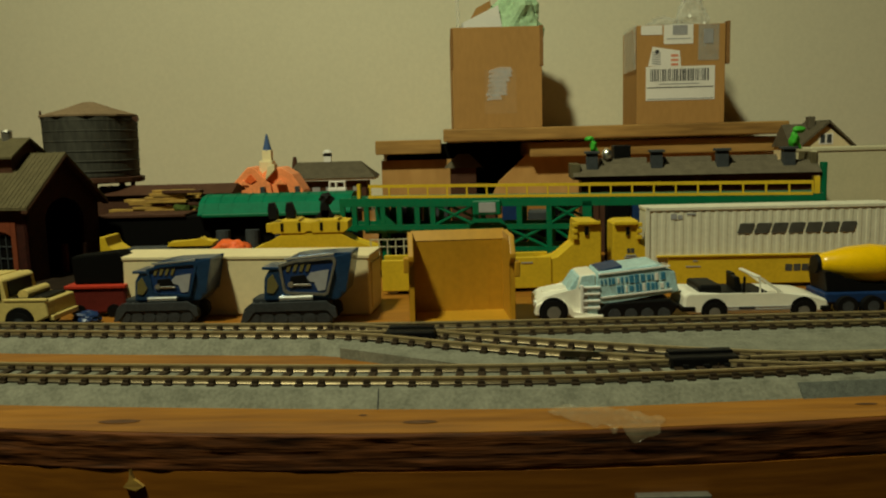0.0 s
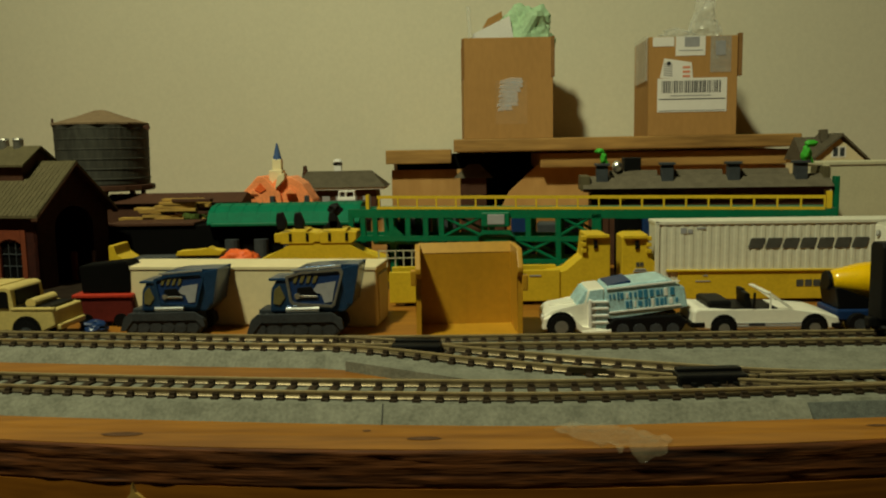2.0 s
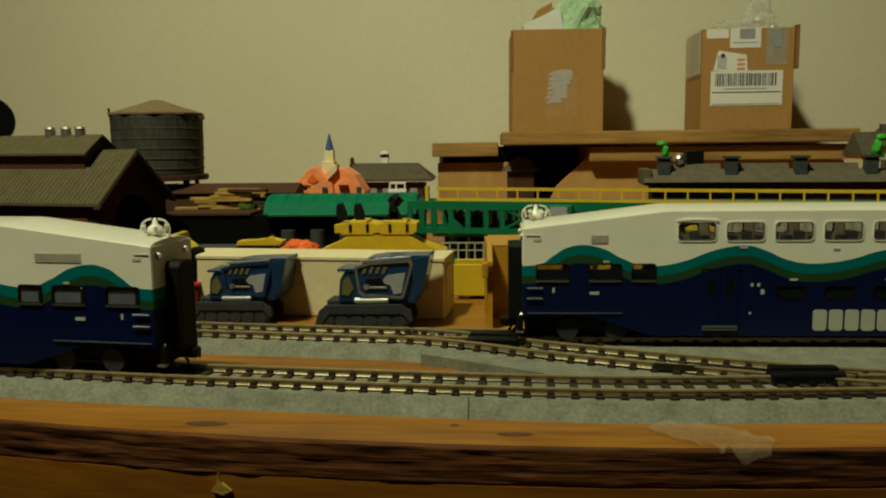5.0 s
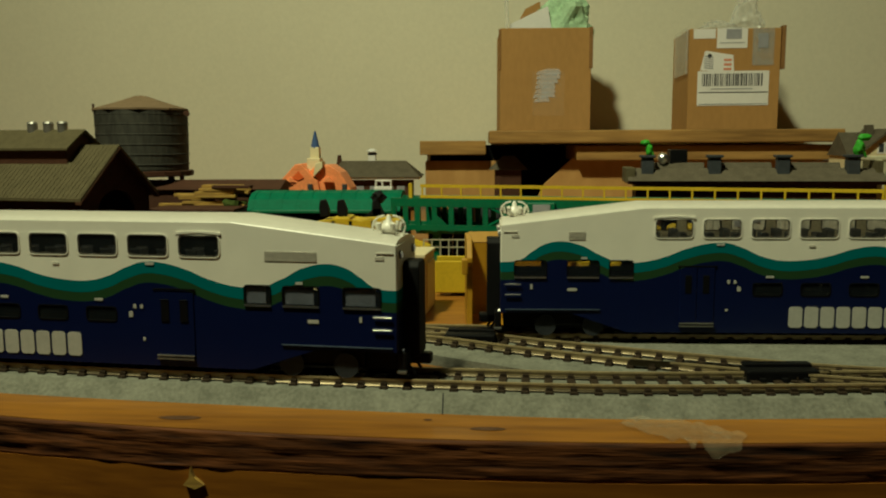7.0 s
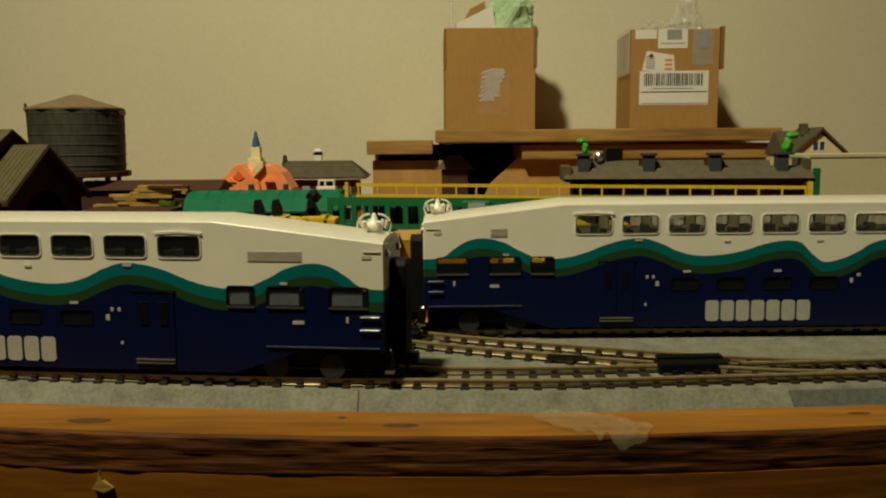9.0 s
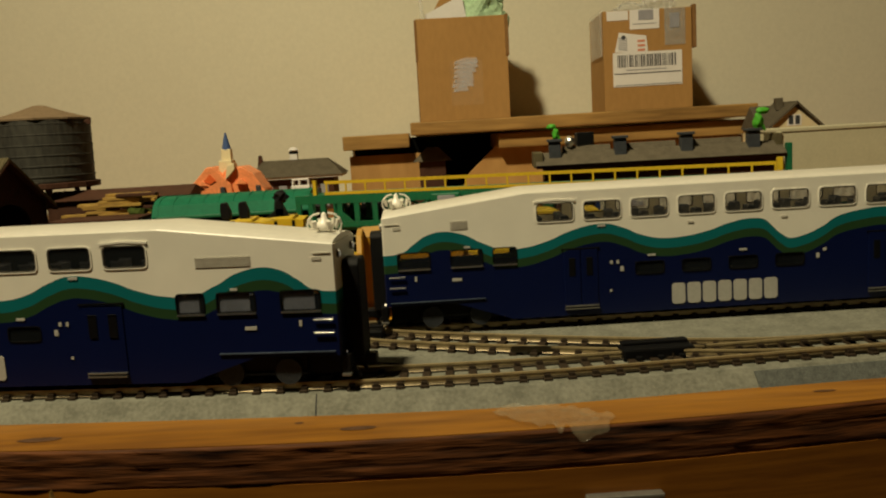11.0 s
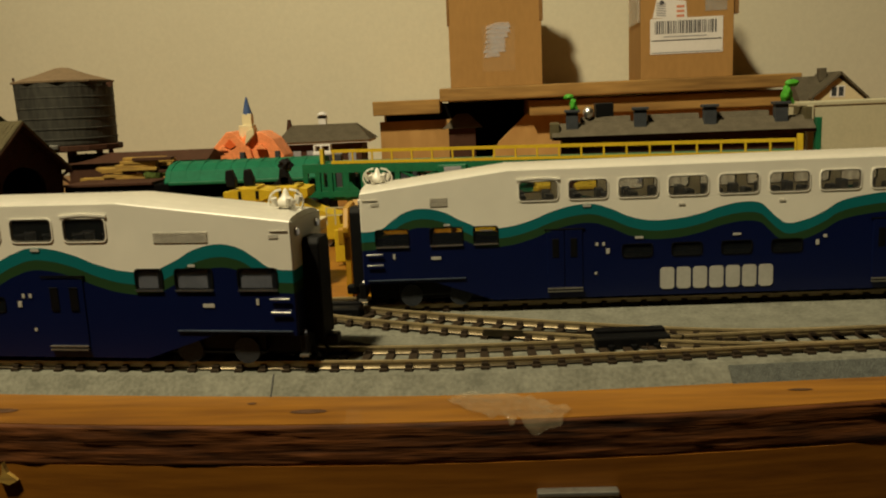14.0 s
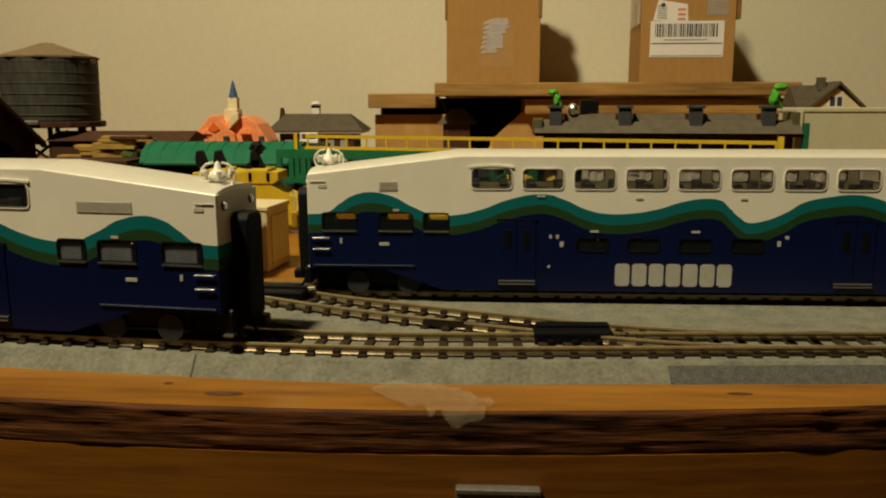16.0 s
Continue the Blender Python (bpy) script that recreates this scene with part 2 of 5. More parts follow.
def part(name, bm, material, parent=None, label="", smooth=False):
    bmesh.ops.recalc_face_normals(bm, faces=bm.faces)
    me = bpy.data.meshes.new(name)
    bm.to_mesh(me)
    bm.free()
    if smooth:
        for p in me.polygons:
            p.use_smooth = True
    me.materials.append(material)
    ob = new(name, me)
    if parent is not None:
        ob.parent = parent
    return tagged(ob, label) if label else ob


def bx(x0, x1, y0, y1, z0, z1, bevel=0.0, bm=None):
    own = bm is None
    b2 = bmesh.new()
    bmesh.ops.create_cube(b2, size=1.0)
    for v in b2.verts:
        v.co = Vector((x0 + (v.co.x + 0.5) * (x1 - x0), y0 + (v.co.y + 0.5) * (y1 - y0), z0 + (v.co.z + 0.5) * (z1 - z0)))
    if bevel:
        bmesh.ops.bevel(b2, geom=b2.edges[:], offset=bevel, segments=2, affect="EDGES", profile=0.5)
    if own:
        return b2
    return join(bm, b2)


def join(bm, b2, m=None):
    me = bpy.data.meshes.new("tmp")
    b2.to_mesh(me)
    b2.free()
    if m is not None:
        me.transform(m)
    bm.from_mesh(me)
    bpy.data.meshes.remove(me)
    return bm


def rod(a, b, r0, r1=None, seg=12, bm=None):
    """A tapered round bar from a to b."""
    a, b = Vector(a), Vector(b)
    b2 = bmesh.new()
    bmesh.ops.create_cone(b2, cap_ends=True, segments=seg, radius1=r0, radius2=r0 if r1 is None else r1, depth=(b - a).length)
    m = Matrix.Translation((a + b) / 2) @ (b - a).to_track_quat("Z", "Y").to_matrix().to_4x4()
    bmesh.ops.transform(b2, matrix=m, verts=b2.verts)
    return b2 if bm is None else join(bm, b2)


def slab(points, lo, hi, axis="y", bevel=0.0, bm=None):
    """A polygon pushed along an axis. axis y: points are (x, z); z: (x, y); x: (y, z)."""
    b2 = bmesh.new()

    def put(p, d):
        return {"y": (p[0], d, p[1]), "z": (p[0], p[1], d), "x": (d, p[0], p[1])}[axis]

    one, two = [b2.verts.new(put(p, lo)) for p in points], [b2.verts.new(put(p, hi)) for p in points]
    b2.faces.new(one)
    b2.faces.new(two[::-1])
    for i in range(len(points)):
        b2.faces.new((one[i - 1], one[i], two[i], two[i - 1]))
    if bevel:
        bmesh.ops.bevel(b2, geom=b2.edges[:], offset=bevel, segments=2, affect="EDGES", profile=0.5)
    return b2 if bm is None else join(bm, b2)


def rounded(w, h, r, n=3):
    out = []
    for cx, cz, a0 in ((w / 2 - r, h / 2 - r, 0), (-w / 2 + r, h / 2 - r, 90), (-w / 2 + r, -h / 2 + r, 180), (w / 2 - r, -h / 2 + r, 270)):
        for k in range(n + 1):
            a = radians(a0 + 90 * k / n)
            out.append((cx + r * math.cos(a), cz + r * math.sin(a)))
    return out


def ring(outer, inner, y0, y1):
    """A frame between two loops of equally many (x, z) points, from y0 to y1."""
    b2 = bmesh.new()
    loops = [[b2.verts.new((p[0], y, p[1])) for p in loop] for loop, y in ((outer, y1), (outer, y0), (inner, y0), (inner, y1))]
    for a, b in zip(loops, loops[1:] + loops[:1]):
        for i in range(len(a)):
            b2.faces.new((a[i - 1], a[i], b[i], b[i - 1]))
    return b2


def lathe(profile, seg=24, cx=0.0, cy=0.0):
    b2 = bmesh.new()
    rows = [[b2.verts.new((cx + r * math.cos(2 * math.pi * k / seg), cy + r * math.sin(2 * math.pi * k / seg), z)) for k in range(seg)] for r, z in profile]
    for a, b in zip(rows, rows[1:]):
        for i in range(seg):
            b2.faces.new((a[i - 1], a[i], b[i], b[i - 1]))
    for end in (rows[0], rows[-1][::-1]):
        b2.faces.new(end[::-1])
    return b2


def blob(r, sx, sy, sz, amp, seed, sub=3):
    b2 = bmesh.new()
    bmesh.ops.create_icosphere(b2, subdivisions=sub, radius=1.0)
    for v in b2.verts:
        k = 1 + amp * noise.noise(v.co * 1.7 + Vector((seed, 0, 0))) + amp * 0.5 * noise.noise(v.co * 4.1 + Vector((0, seed, 0)))
        v.co = Vector((v.co.x * sx, v.co.y * sy, v.co.z * sz)) * k * r
    return b2


def spline(points, step=0.004):
    """A smooth line through (x, y) points that rise in x, sampled evenly in x."""
    xs, ys = [p[0] for p in points], [p[1] for p in points]
    slopes = [(ys[min(i + 1, len(xs) - 1)] - ys[max(i - 1, 0)]) / (xs[min(i + 1, len(xs) - 1)] - xs[max(i - 1, 0)]) for i in range(len(xs))]
    out, x, i = [], xs[0], 0
    while x <= xs[-1] + 1e-9:
        while i < len(xs) - 2 and x > xs[i + 1]:
            i += 1
        h = xs[i + 1] - xs[i]
        t = (x - xs[i]) / h
        a, b, c, d = (1 + 2 * t) * (1 - t) ** 2, t * (1 - t) ** 2, t * t * (3 - 2 * t), t * t * (t - 1)
        out.append(Vector((x, a * ys[i] + b * h * slopes[i] + c * ys[i + 1] + d * h * slopes[i + 1])))
        x += step
    return out


def sweep(line, section, bm=None):
    """Sweep a closed (offset, z) section along a flat line."""
    b2 = bmesh.new()
    rows = []
    for i, p in enumerate(line):
        d = (line[min(i + 1, len(line) - 1)] - line[max(i - 1, 0)]).normalized()
        side = Vector((-d.y, d.x))
        rows.append([b2.verts.new((p.x + side.x * o, p.y + side.y * o, z)) for o, z in section])
    for a, b in zip(rows, rows[1:]):
        for i in range(len(section)):
            b2.faces.new((a[i - 1], a[i], b[i], b[i - 1]))
    b2.faces.new(rows[0])
    b2.faces.new(rows[-1][::-1])
    return b2 if bm is None else join(bm, b2)


# ---- the room and the table ----
WALL_Y = 1.475
for nm, dims, m, lab in (("wall_north", (-2.2, 2.2, WALL_Y, WALL_Y + 0.1, -0.9, 1.8), WALL, "plain beige painted room wall"),
                         ("wall_south", (-2.2, 2.2, -2.1, -2.0, -0.9, 1.8), DARKENEDWALL, "plain beige painted room wall"),
                         ("wall_west", (-2.3, -2.2, -2.1, WALL_Y + 0.1, -0.9, 1.8), DARKENEDWALL, "plain beige painted room wall"),
                         ("wall_east", (2.2, 2.3, -2.1, WALL_Y + 0.1, -0.9, 1.8), DARKENEDWALL, "plain beige painted room wall"),
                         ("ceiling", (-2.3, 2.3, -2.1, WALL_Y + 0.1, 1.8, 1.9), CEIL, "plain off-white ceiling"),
                         ("floor", (-2.3, 2.3, -2.1, WALL_Y + 0.1, -1.0, -0.9), LUMBER, "brown floor under the layout table")):
    tagged(part(nm, bx(*dims), m), lab, nm.split("_")[0], "", "structure")


def edge_y(x):
    return 0.3945 + 0.45 * min(abs(x - 0.02), 0.3) ** 2


table = thing("layout_table", pose(0, 0, 0), "plywood layout table with a rough dark front edge", "table", "", "structure")
xs = [-1.2 + 0.02 * k for k in range(121)]
bm = slab([(x, edge_y(x)) for x in xs] + [(1.2, WALL_Y - 0.005), (-1.2, WALL_Y - 0.005)], -0.0135, 0.0, "z")
part("tabletop", bm, PLY, table, "orange-brown plywood top with knots")
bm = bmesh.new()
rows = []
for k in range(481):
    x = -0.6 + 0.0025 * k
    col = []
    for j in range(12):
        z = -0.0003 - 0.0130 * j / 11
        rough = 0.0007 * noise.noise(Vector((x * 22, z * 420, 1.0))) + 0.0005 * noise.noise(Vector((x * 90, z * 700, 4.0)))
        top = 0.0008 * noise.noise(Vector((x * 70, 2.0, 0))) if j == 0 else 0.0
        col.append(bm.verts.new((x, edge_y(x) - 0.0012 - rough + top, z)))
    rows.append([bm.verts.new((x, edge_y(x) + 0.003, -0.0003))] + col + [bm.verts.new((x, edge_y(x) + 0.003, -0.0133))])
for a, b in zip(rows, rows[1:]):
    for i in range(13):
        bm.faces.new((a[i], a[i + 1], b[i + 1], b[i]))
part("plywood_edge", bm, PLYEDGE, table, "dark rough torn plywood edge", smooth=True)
bm = slab([(x, edge_y(x) - 0.0014) for x in xs] + [(1.2, 0.45), (-1.2, 0.45)], -0.11, -0.0132, "z")
part("front_rail", bm, FASCIA, table, "stained pine board below the edge")
for x, y, w, h in ((-0.0165, 0.4052, 0.012, 0.0035), (-0.123, 0.413, 0.015, 0.004), (-0.037, 0.4135, 0.003, 0.0018), (0.14, 0.413, 0.008, 0.002)):
    bm = bmesh.new()
    c = bm.verts.new((x, y, 0.0003))
    rim = [bm.verts.new((x + w * (1 + 0.3 * noise.noise(Vector((k, x * 50, 0)))) * math.cos(k * 0.3927) / 2 * 1.0, y + h * math.sin(k * 0.3927) / 2, 0.0002)) for k in range(16)]
    for i in range(16):
        bm.faces.new((rim[i - 1], rim[i], c))
    part("knot", bm, STAIN, table, "dark knot stain in the wood")

# added dark sheet: stands in for shade on the tabletop beside the shed
part("yard_ground", slab([(-0.62, 0.655), (-0.36, 0.655), (-0.255, 0.640), (-0.206, 0.650), (-0.200, 0.99), (-0.62, 0.99)], 0.0002, 0.0018, "z", 0.0005), SHADESHEET, table, "dark brown sheet added in place of shade on the table")

# ---- tracks ----
TOP, RZ = 0.0055, 0.0088
NEAR = spline([(-0.6, 0.521), (-0.30, 0.474), (-0.18, 0.4557), (-0.11, 0.4472), (-0.03, 0.4395), (0.035, 0.4362), (0.115, 0.4402), (0.15, 0.4424), (0.3, 0.4512), (0.6, 0.469)])
FAR = spline([(-0.6, 0.588), (-0.231, 0.537), (-0.142, 0.5255), (-0.059, 0.5165), (0.02, 0.5145), (0.2, 0.5145), (0.6, 0.5145)])
CROSS = spline([(-0.066, 0.5175), (-0.035, 0.5075), (0.005, 0.488), (0.085, 0.4578), (0.135, 0.4450), (0.185, 0.4446)])


def track(line, label, drop=0.0, ties=True):
    t = thing("track", pose(0, 0, 0), label, "model track", "tracks on the table", "structure")
    h = TOP - drop
    part("roadbed", sweep(line, [(-0.0196, 0.0), (-0.0142, h), (0.0142, h), (0.0196, 0.0)]), BALLAST, t, "mottled grey moulded ballast")
    for o in (-0.00825, 0.00825):
        z = TOP + 0.0005
        rail = part("rail", sweep(line, [(o - 0.0003, z), (o - 0.0003, RZ - 0.0009), (o - 0.00055, RZ - 0.0007), (o - 0.0005, RZ), (o + 0.0005, RZ), (o + 0.00055, RZ - 0.0007), (o + 0.0003, RZ - 0.0009), (o + 0.0003, z)]), RAILHEAD, t, "dull tan metal rail")
        part("rail_foot", sweep(line, [(o - 0.00105, z), (o - 0.00098, z + 0.0002), (o - 0.00060, z + 0.0004), (o - 0.00031, z + 0.0008), (o + 0.00031, z + 0.0008), (o + 0.00060, z + 0.0004), (o + 0.00098, z + 0.0002), (o + 0.00105, z)]), RAIL, rail, "shiny rail foot", smooth=True)
    if ties:
        me = bpy.data.meshes.new("sleeper")
        b2 = bx(-0.0015, 0.0015, -0.0112, 0.0112, TOP - 0.001, TOP + 0.0010, 0.0002)
        for o in (-0.00825, 0.00825):
            bx(-0.0011, 0.0011, o - 0.0019, o + 0.0019, TOP + 0.0009, TOP + 0.0021, 0.0, b2)
        b2.to_mesh(me)
        b2.free()
        me.materials.append(SLEEPER)
        gap, left = 0.0085, 0.0
        for a, b in zip(line, line[1:]):
            length = (b - a).length
            while left < length:
                p = a + (b - a) * (left / length)
                if abs(p.x) < 0.46:
                    s = new("sleeper", me)
                    s.parent = t
                    s.matrix_basis = pose(p.x, p.y, 0, 0, 0, math.degrees(math.atan2(b.y - a.y, b.x - a.x)))
                left += gap
            left -= length
    return t


near_track = track(NEAR, "front model railway track on grey ballast")
far_track = track(FAR, "rear model railway track on grey ballast")
cross_track = track(CROSS, "crossover turnout track between the two lines", 0.0004)
bm = slab([(-0.055, 0.492), (0.0, 0.46), (0.13, 0.452), (0.6, 0.475), (0.6, 0.50), (0.0, 0.50)], 0.0, TOP - 0.0008, "z")
part("roadbed_infill", bm, BALLAST, cross_track, "grey ballast between the tracks")
part("roadbed_joint", slab([(0.4196, 0.0), (0.4252, TOP + 0.0002), (0.4262, TOP + 0.0002), (0.4206, 0.0)], -0.0325, -0.0321, "x"), BLACK, near_track, "dark gap between ballast pieces")
seg = [p for p in NEAR if 0.116 <= p.x <= 0.45]
part("ballast_patch", sweep(seg, [(-0.0203, 0.0), (-0.0158, 0.0046), (-0.0142, 0.0046), (-0.0150, 0.0)]), BALLAST2, near_track, "darker grey edge of a ballast piece")
bm = sweep(spline([(0.04, 0.4625), (0.115, 0.4475)], 0.004), [(-0.0005, TOP + 0.001), (-0.0005, RZ), (0.0005, RZ), (0.0005, TOP + 0.001)])
part("check_rail", bm, RAIL, cross_track, "short bright guide rail")


def switch_machine(x0, y0, w, rz, label):
    t = thing("switch_motor", pose(x0, y0, TOP - 0.001, 0, 0, rz), label, "switch motor", "switch motors")
    part("housing", bx(0, w, 0, 0.0095, 0.0005, 0.0055, 0.0008), BLACK, t)
    part("cover", bx(0.001, w * 0.98, 0.006, 0.0105, 0.0053, 0.0066, 0.0005), BLACK, t)
    for k in range(3):
        part("foot", rod((w * (0.2 + 0.3 * k), -0.001, 0.0005), (w * (0.2 + 0.3 * k), -0.001, 0.003), 0.0012), RUBBER, t)


switch_machine(0.0795, 0.4425, 0.0270, 2, "black switch motor housing beside the crossover")
switch_machine(-0.0350, 0.4985, 0.0225, -3, "black switch motor housing beside the rear track")


# ---- bilevel train cars ----
def eave(s):
    k = min(s, CAR_L - s) / 0.0617
    return 0.0582 + 0.0074 * min(1.0, k)


def skirt(s):
    k = (min(s, CAR_L - s) - 0.030) / 0.025
    return 0.0195 - 0.0085 * max(0.0, min(1.0, k))


UNIT = CAR_L / 1246.0


def logo(t, x0, z0, width, height, count, material, y=-0.0003, lean=0.0):
    """An operator's mark as a row of plain chamfered blocks."""
    cw = width / count
    w, h, c = cw * 0.86, height, height * 0.1
    for k in range(count):
        x = x0 + k * cw + cw * 0.1
        out = [(c, 0), (w - c, 0), (w, c), (w, h - c), (w - c, h), (c, h), (0, h - c), (0, c)]
        part("logo_block", slab([(x + p[0] + lean * p[1], z0 + p[1]) for p in out], y, y + 0.00025), material, t)


def bilevel(sg, label):
    """A bilevel coach that stretches from its end at 0 along sg times x."""
    t = thing("train_car", pose(0, 0, 0), label, "model train", "train cars")
    upper = [((265.2 + 81.7 * k) * UNIT, (327.8 + 81.7 * k) * UNIT) for k in range(9)]
    ends = [((22) * UNIT, 78 * UNIT), (114 * UNIT, 169 * UNIT), (187 * UNIT, 228 * UNIT)]
    ends += [(CAR_L - b, CAR_L - a) for a, b in ends]
    lower = [((434 + 81.7 * k) * UNIT, (484 + 81.7 * k) * UNIT) for k in range(4)]
    doors = [(309 * UNIT, 368 * UNIT), (842 * UNIT, 901 * UNIT)]
    cuts = sorted({0.0, CAR_L, 0.0617, CAR_L - 0.0617, 0.03, 0.055, CAR_L - 0.03, CAR_L - 0.055, *[v for w in upper + ends + lower for v in w]})
    bm = bmesh.new()
    for y in (0.0, CAR_W):
        cols = []
        for s in cuts:
            zs = [skirt(s), 0.0275, 0.0330, 0.0357, 0.0428, 0.0530, min(0.0607, eave(s) - 0.001), eave(s)]
            cols.append([bm.verts.new((sg * s, y, z)) for z in zs])
        for i in range(len(cuts) - 1):
            mid = (cuts[i] + cuts[i + 1]) / 2
            for k in range(7):
                if k == 5 and any(a < mid < b for a, b in upper) or k == 3 and any(a < mid < b for a, b in ends) or k == 1 and any(a < mid < b for a, b in lower):
                    continue
                bm.faces.new((cols[i][k], cols[i + 1][k], cols[i + 1][k + 1], cols[i][k + 1]))
    for x in (0.0, CAR_L):
        zs = [skirt(x), eave(x)]
        bm.faces.new([bm.verts.new((sg * x, y, z)) for y, z in ((0, zs[0]), (CAR_W, zs[0]), (CAR_W, zs[1]), (0, zs[1]))])
    bmesh.ops.remove_doubles(bm, verts=bm.verts, dist=1e-6)
    body = part("body", bm, LIVERY, t, "white, teal, olive and navy painted body")
    first = next(p for p in body.data.polygons if max(body.data.vertices[v].co.y for v in p.vertices) < 1e-5)
    if first.normal.y > 0:
        body.data.flip_normals()
    body.modifiers.new("thick", "SOLIDIFY").thickness = 0.0007
    bm = bmesh.new()
    prof = [(0.0, -0.0002), (0.0005, 0.0008), (0.003, 0.0024), (0.008, 0.0036), (CAR_W / 2, 0.0041), (CAR_W - 0.008, 0.0036), (CAR_W - 0.003, 0.0024), (CAR_W - 0.0005, 0.0008), (CAR_W, -0.0002)]
    rows = [[bm.verts.new((sg * s, y, eave(s) + 0.55 * dz)) for y, dz in prof] for s in (0.0, 0.03, 0.0590, 0.0617, 0.064, CAR_L / 2, CAR_L - 0.0617, CAR_L)]
    for a, b in zip(rows, rows[1:]):
        for i in range(len(prof) - 1):
            bm.faces.new((a[i], a[i + 1], b[i + 1], b[i]))
    bm.faces.new(rows[0])
    bm.faces.new(rows[-1])
    part("roof", bm, SHELL, t, "glossy white curved roof", smooth=False)
    part("underframe", slab([(sg * s, z) for s, z in ((0.002, 0.020), (0.03, 0.020), (0.055, 0.0118), (CAR_L - 0.055, 0.0118), (CAR_L - 0.03, 0.020), (CAR_L - 0.002, 0.020), (CAR_L - 0.002, 0.0225), (0.002, 0.0225))], 0.002, CAR_W - 0.002), BLACK, t)
    deck = part("upper_deck", slab([(sg * 0.05, 0.047), (sg * (CAR_L - 0.05), 0.047), (sg * (CAR_L - 0.05), 0.0462), (sg * 0.05, 0.0462)], 0.0015, CAR_W - 0.0015), CREAM, t)
    low = part("lower_deck", slab([(sg * 0.002, 0.024), (sg * (CAR_L - 0.002), 0.024), (sg * (CAR_L - 0.002), 0.0232), (sg * 0.002, 0.0232)], 0.0015, CAR_W - 0.0015), BLACK, t)
    for k in range(16):
        for y in (0.004, 0.021):
            part("seat", bx(sg * (0.066 + 0.0117 * k), sg * (0.0695 + 0.0117 * k), y, y + 0.006, 0.0468, 0.0546, 0.0006), SEATGREY, t)
    # windows
    for a, b, z0, z1, kind in [(a, b, 0.0530, 0.0607, 0) for a, b in upper] + [(a, b, 0.0357, 0.0428, 1) for a, b in ends] + [(a, b, 0.0275, 0.033, 2) for a, b in lower]:
        w, h, cx, cz = b - a, z1 - z0, sg * (a + b) / 2, (z0 + z1) / 2
        for y, y2 in ((0.0, -0.0002), (CAR_W, CAR_W + 0.0002)):
            out = [(cx + p[0], cz + p[1]) for p in rounded(w + 0.0005, h + 0.0005, 0.0016)]
            inn = [(cx + p[0], cz + p[1]) for p in rounded(w - 0.0005, h - 0.0005, 0.0013)]
            fr = part("window", ring(out, inn, y2, y + (0.0007 if y == 0 else -0.0007)), BLACK if kind else TAUPE, t)
            if kind == 0 and y == 0:
                part("rim", ring([(cx + p[0], cz + p[1]) for p in rounded(w + 0.0011, h + 0.0011, 0.0019)], [(cx + p[0], cz + p[1]) for p in rounded(w + 0.0003, h + 0.0003, 0.0016)], -0.0003, 0.0001), WHITE, fr, "raised white window surround")
            pane = part("pane", slab([(cx + p[0], cz + p[1]) for p in rounded(w - 0.0004, h - 0.0004, 0.0014)], y + (0.0001 if y == 0 else -0.0004), y + (0.0004 if y == 0 else -0.0001)), GLASS, fr)
            pane.visible_shadow = False
        if kind == 1:
            part("sill", bx(cx - w / 2, cx + w / 2, -0.0006, -0.0001, z0 - 0.0007, z0 - 0.0001), SILVER, t)
    if sg < 0:
        # added black wall blocks the bright view through the near car's windows
        part("core", bx(sg * 0.052, sg * (CAR_L - 0.052), 0.0125, 0.0135, 0.0235, 0.0625), BLACK, t, "black inner wall added to darken the windows")
        for a, b in ends[0:3]:
            part("blind", bx(sg * (a + 0.0022), sg * (b - 0.0004), 0.0006, 0.0010, 0.0361, 0.0424), SEATGREY, t, "grey window blind")
    for a, b in (upper[0], upper[-1]):
        bm = slab([(sg * (a - 0.001), 0.0612), (sg * (a - 0.001), 0.0620), (sg * (a + b) / 2, 0.0626), (sg * (b + 0.001), 0.0620), (sg * (b + 0.001), 0.0612), (sg * (a + b) / 2, 0.0618)], -0.0005, 0.0)
        part("window_hood", bm, WHITE, t)
    # doors, steps and signs on both flanks
    for a, b in doors:
        m = (a + b) / 2
        for u0, u1 in ((a, m - 0.0002), (m + 0.0002, b)):
            d = part("door", bx(sg * u0, sg * u1, -0.0004, 0.0001, 0.0150, 0.0400, 0.0002), LIVERY, t)
            part("door_window", bx(sg * (u0 + 0.0022), sg * (u1 - 0.0022), -0.0006, -0.0001, 0.0285, 0.0365, 0.0002), BLACK, d)
        part("door_track", bx(sg * (a - 0.001), sg * (b + 0.001), -0.0005, 0.0, 0.0402, 0.0407, 0.0001), BLACK, t)
        for z in (0.0138, 0.0150):
            part("step", bx(sg * a, sg * b, -0.0012, 0.0, z, z + 0.0005), STEEL, t)
    for s, z, w, h in ((123, 505, 22, 7), (143, 450, 14, 5), (376, 426, 18, 6), (462, 482, 18, 5), (622, 482, 18, 5), (392, 491, 6, 8), (403, 491, 6, 8), (410, 503, 8, 12), (390, 540, 5, 6), (52, 500, 5, 12), (531, 429, 14, 3), (694, 429, 14, 3), (753, 500, 7, 12), (765, 490, 8, 7)):
        x, zz = s * UNIT, 0.0609 - (z - 383) / 3950.0
        w, h = w * 0.75, h * 0.7 if h != 3 else h
        part("sign", bx(sg * (x - w * UNIT / 2), sg * (x + w * UNIT / 2), -0.0003, 0.0001, zz - h * UNIT / 2, zz + h * UNIT / 2), VENTGREY if h == 3 else LOGO, t)
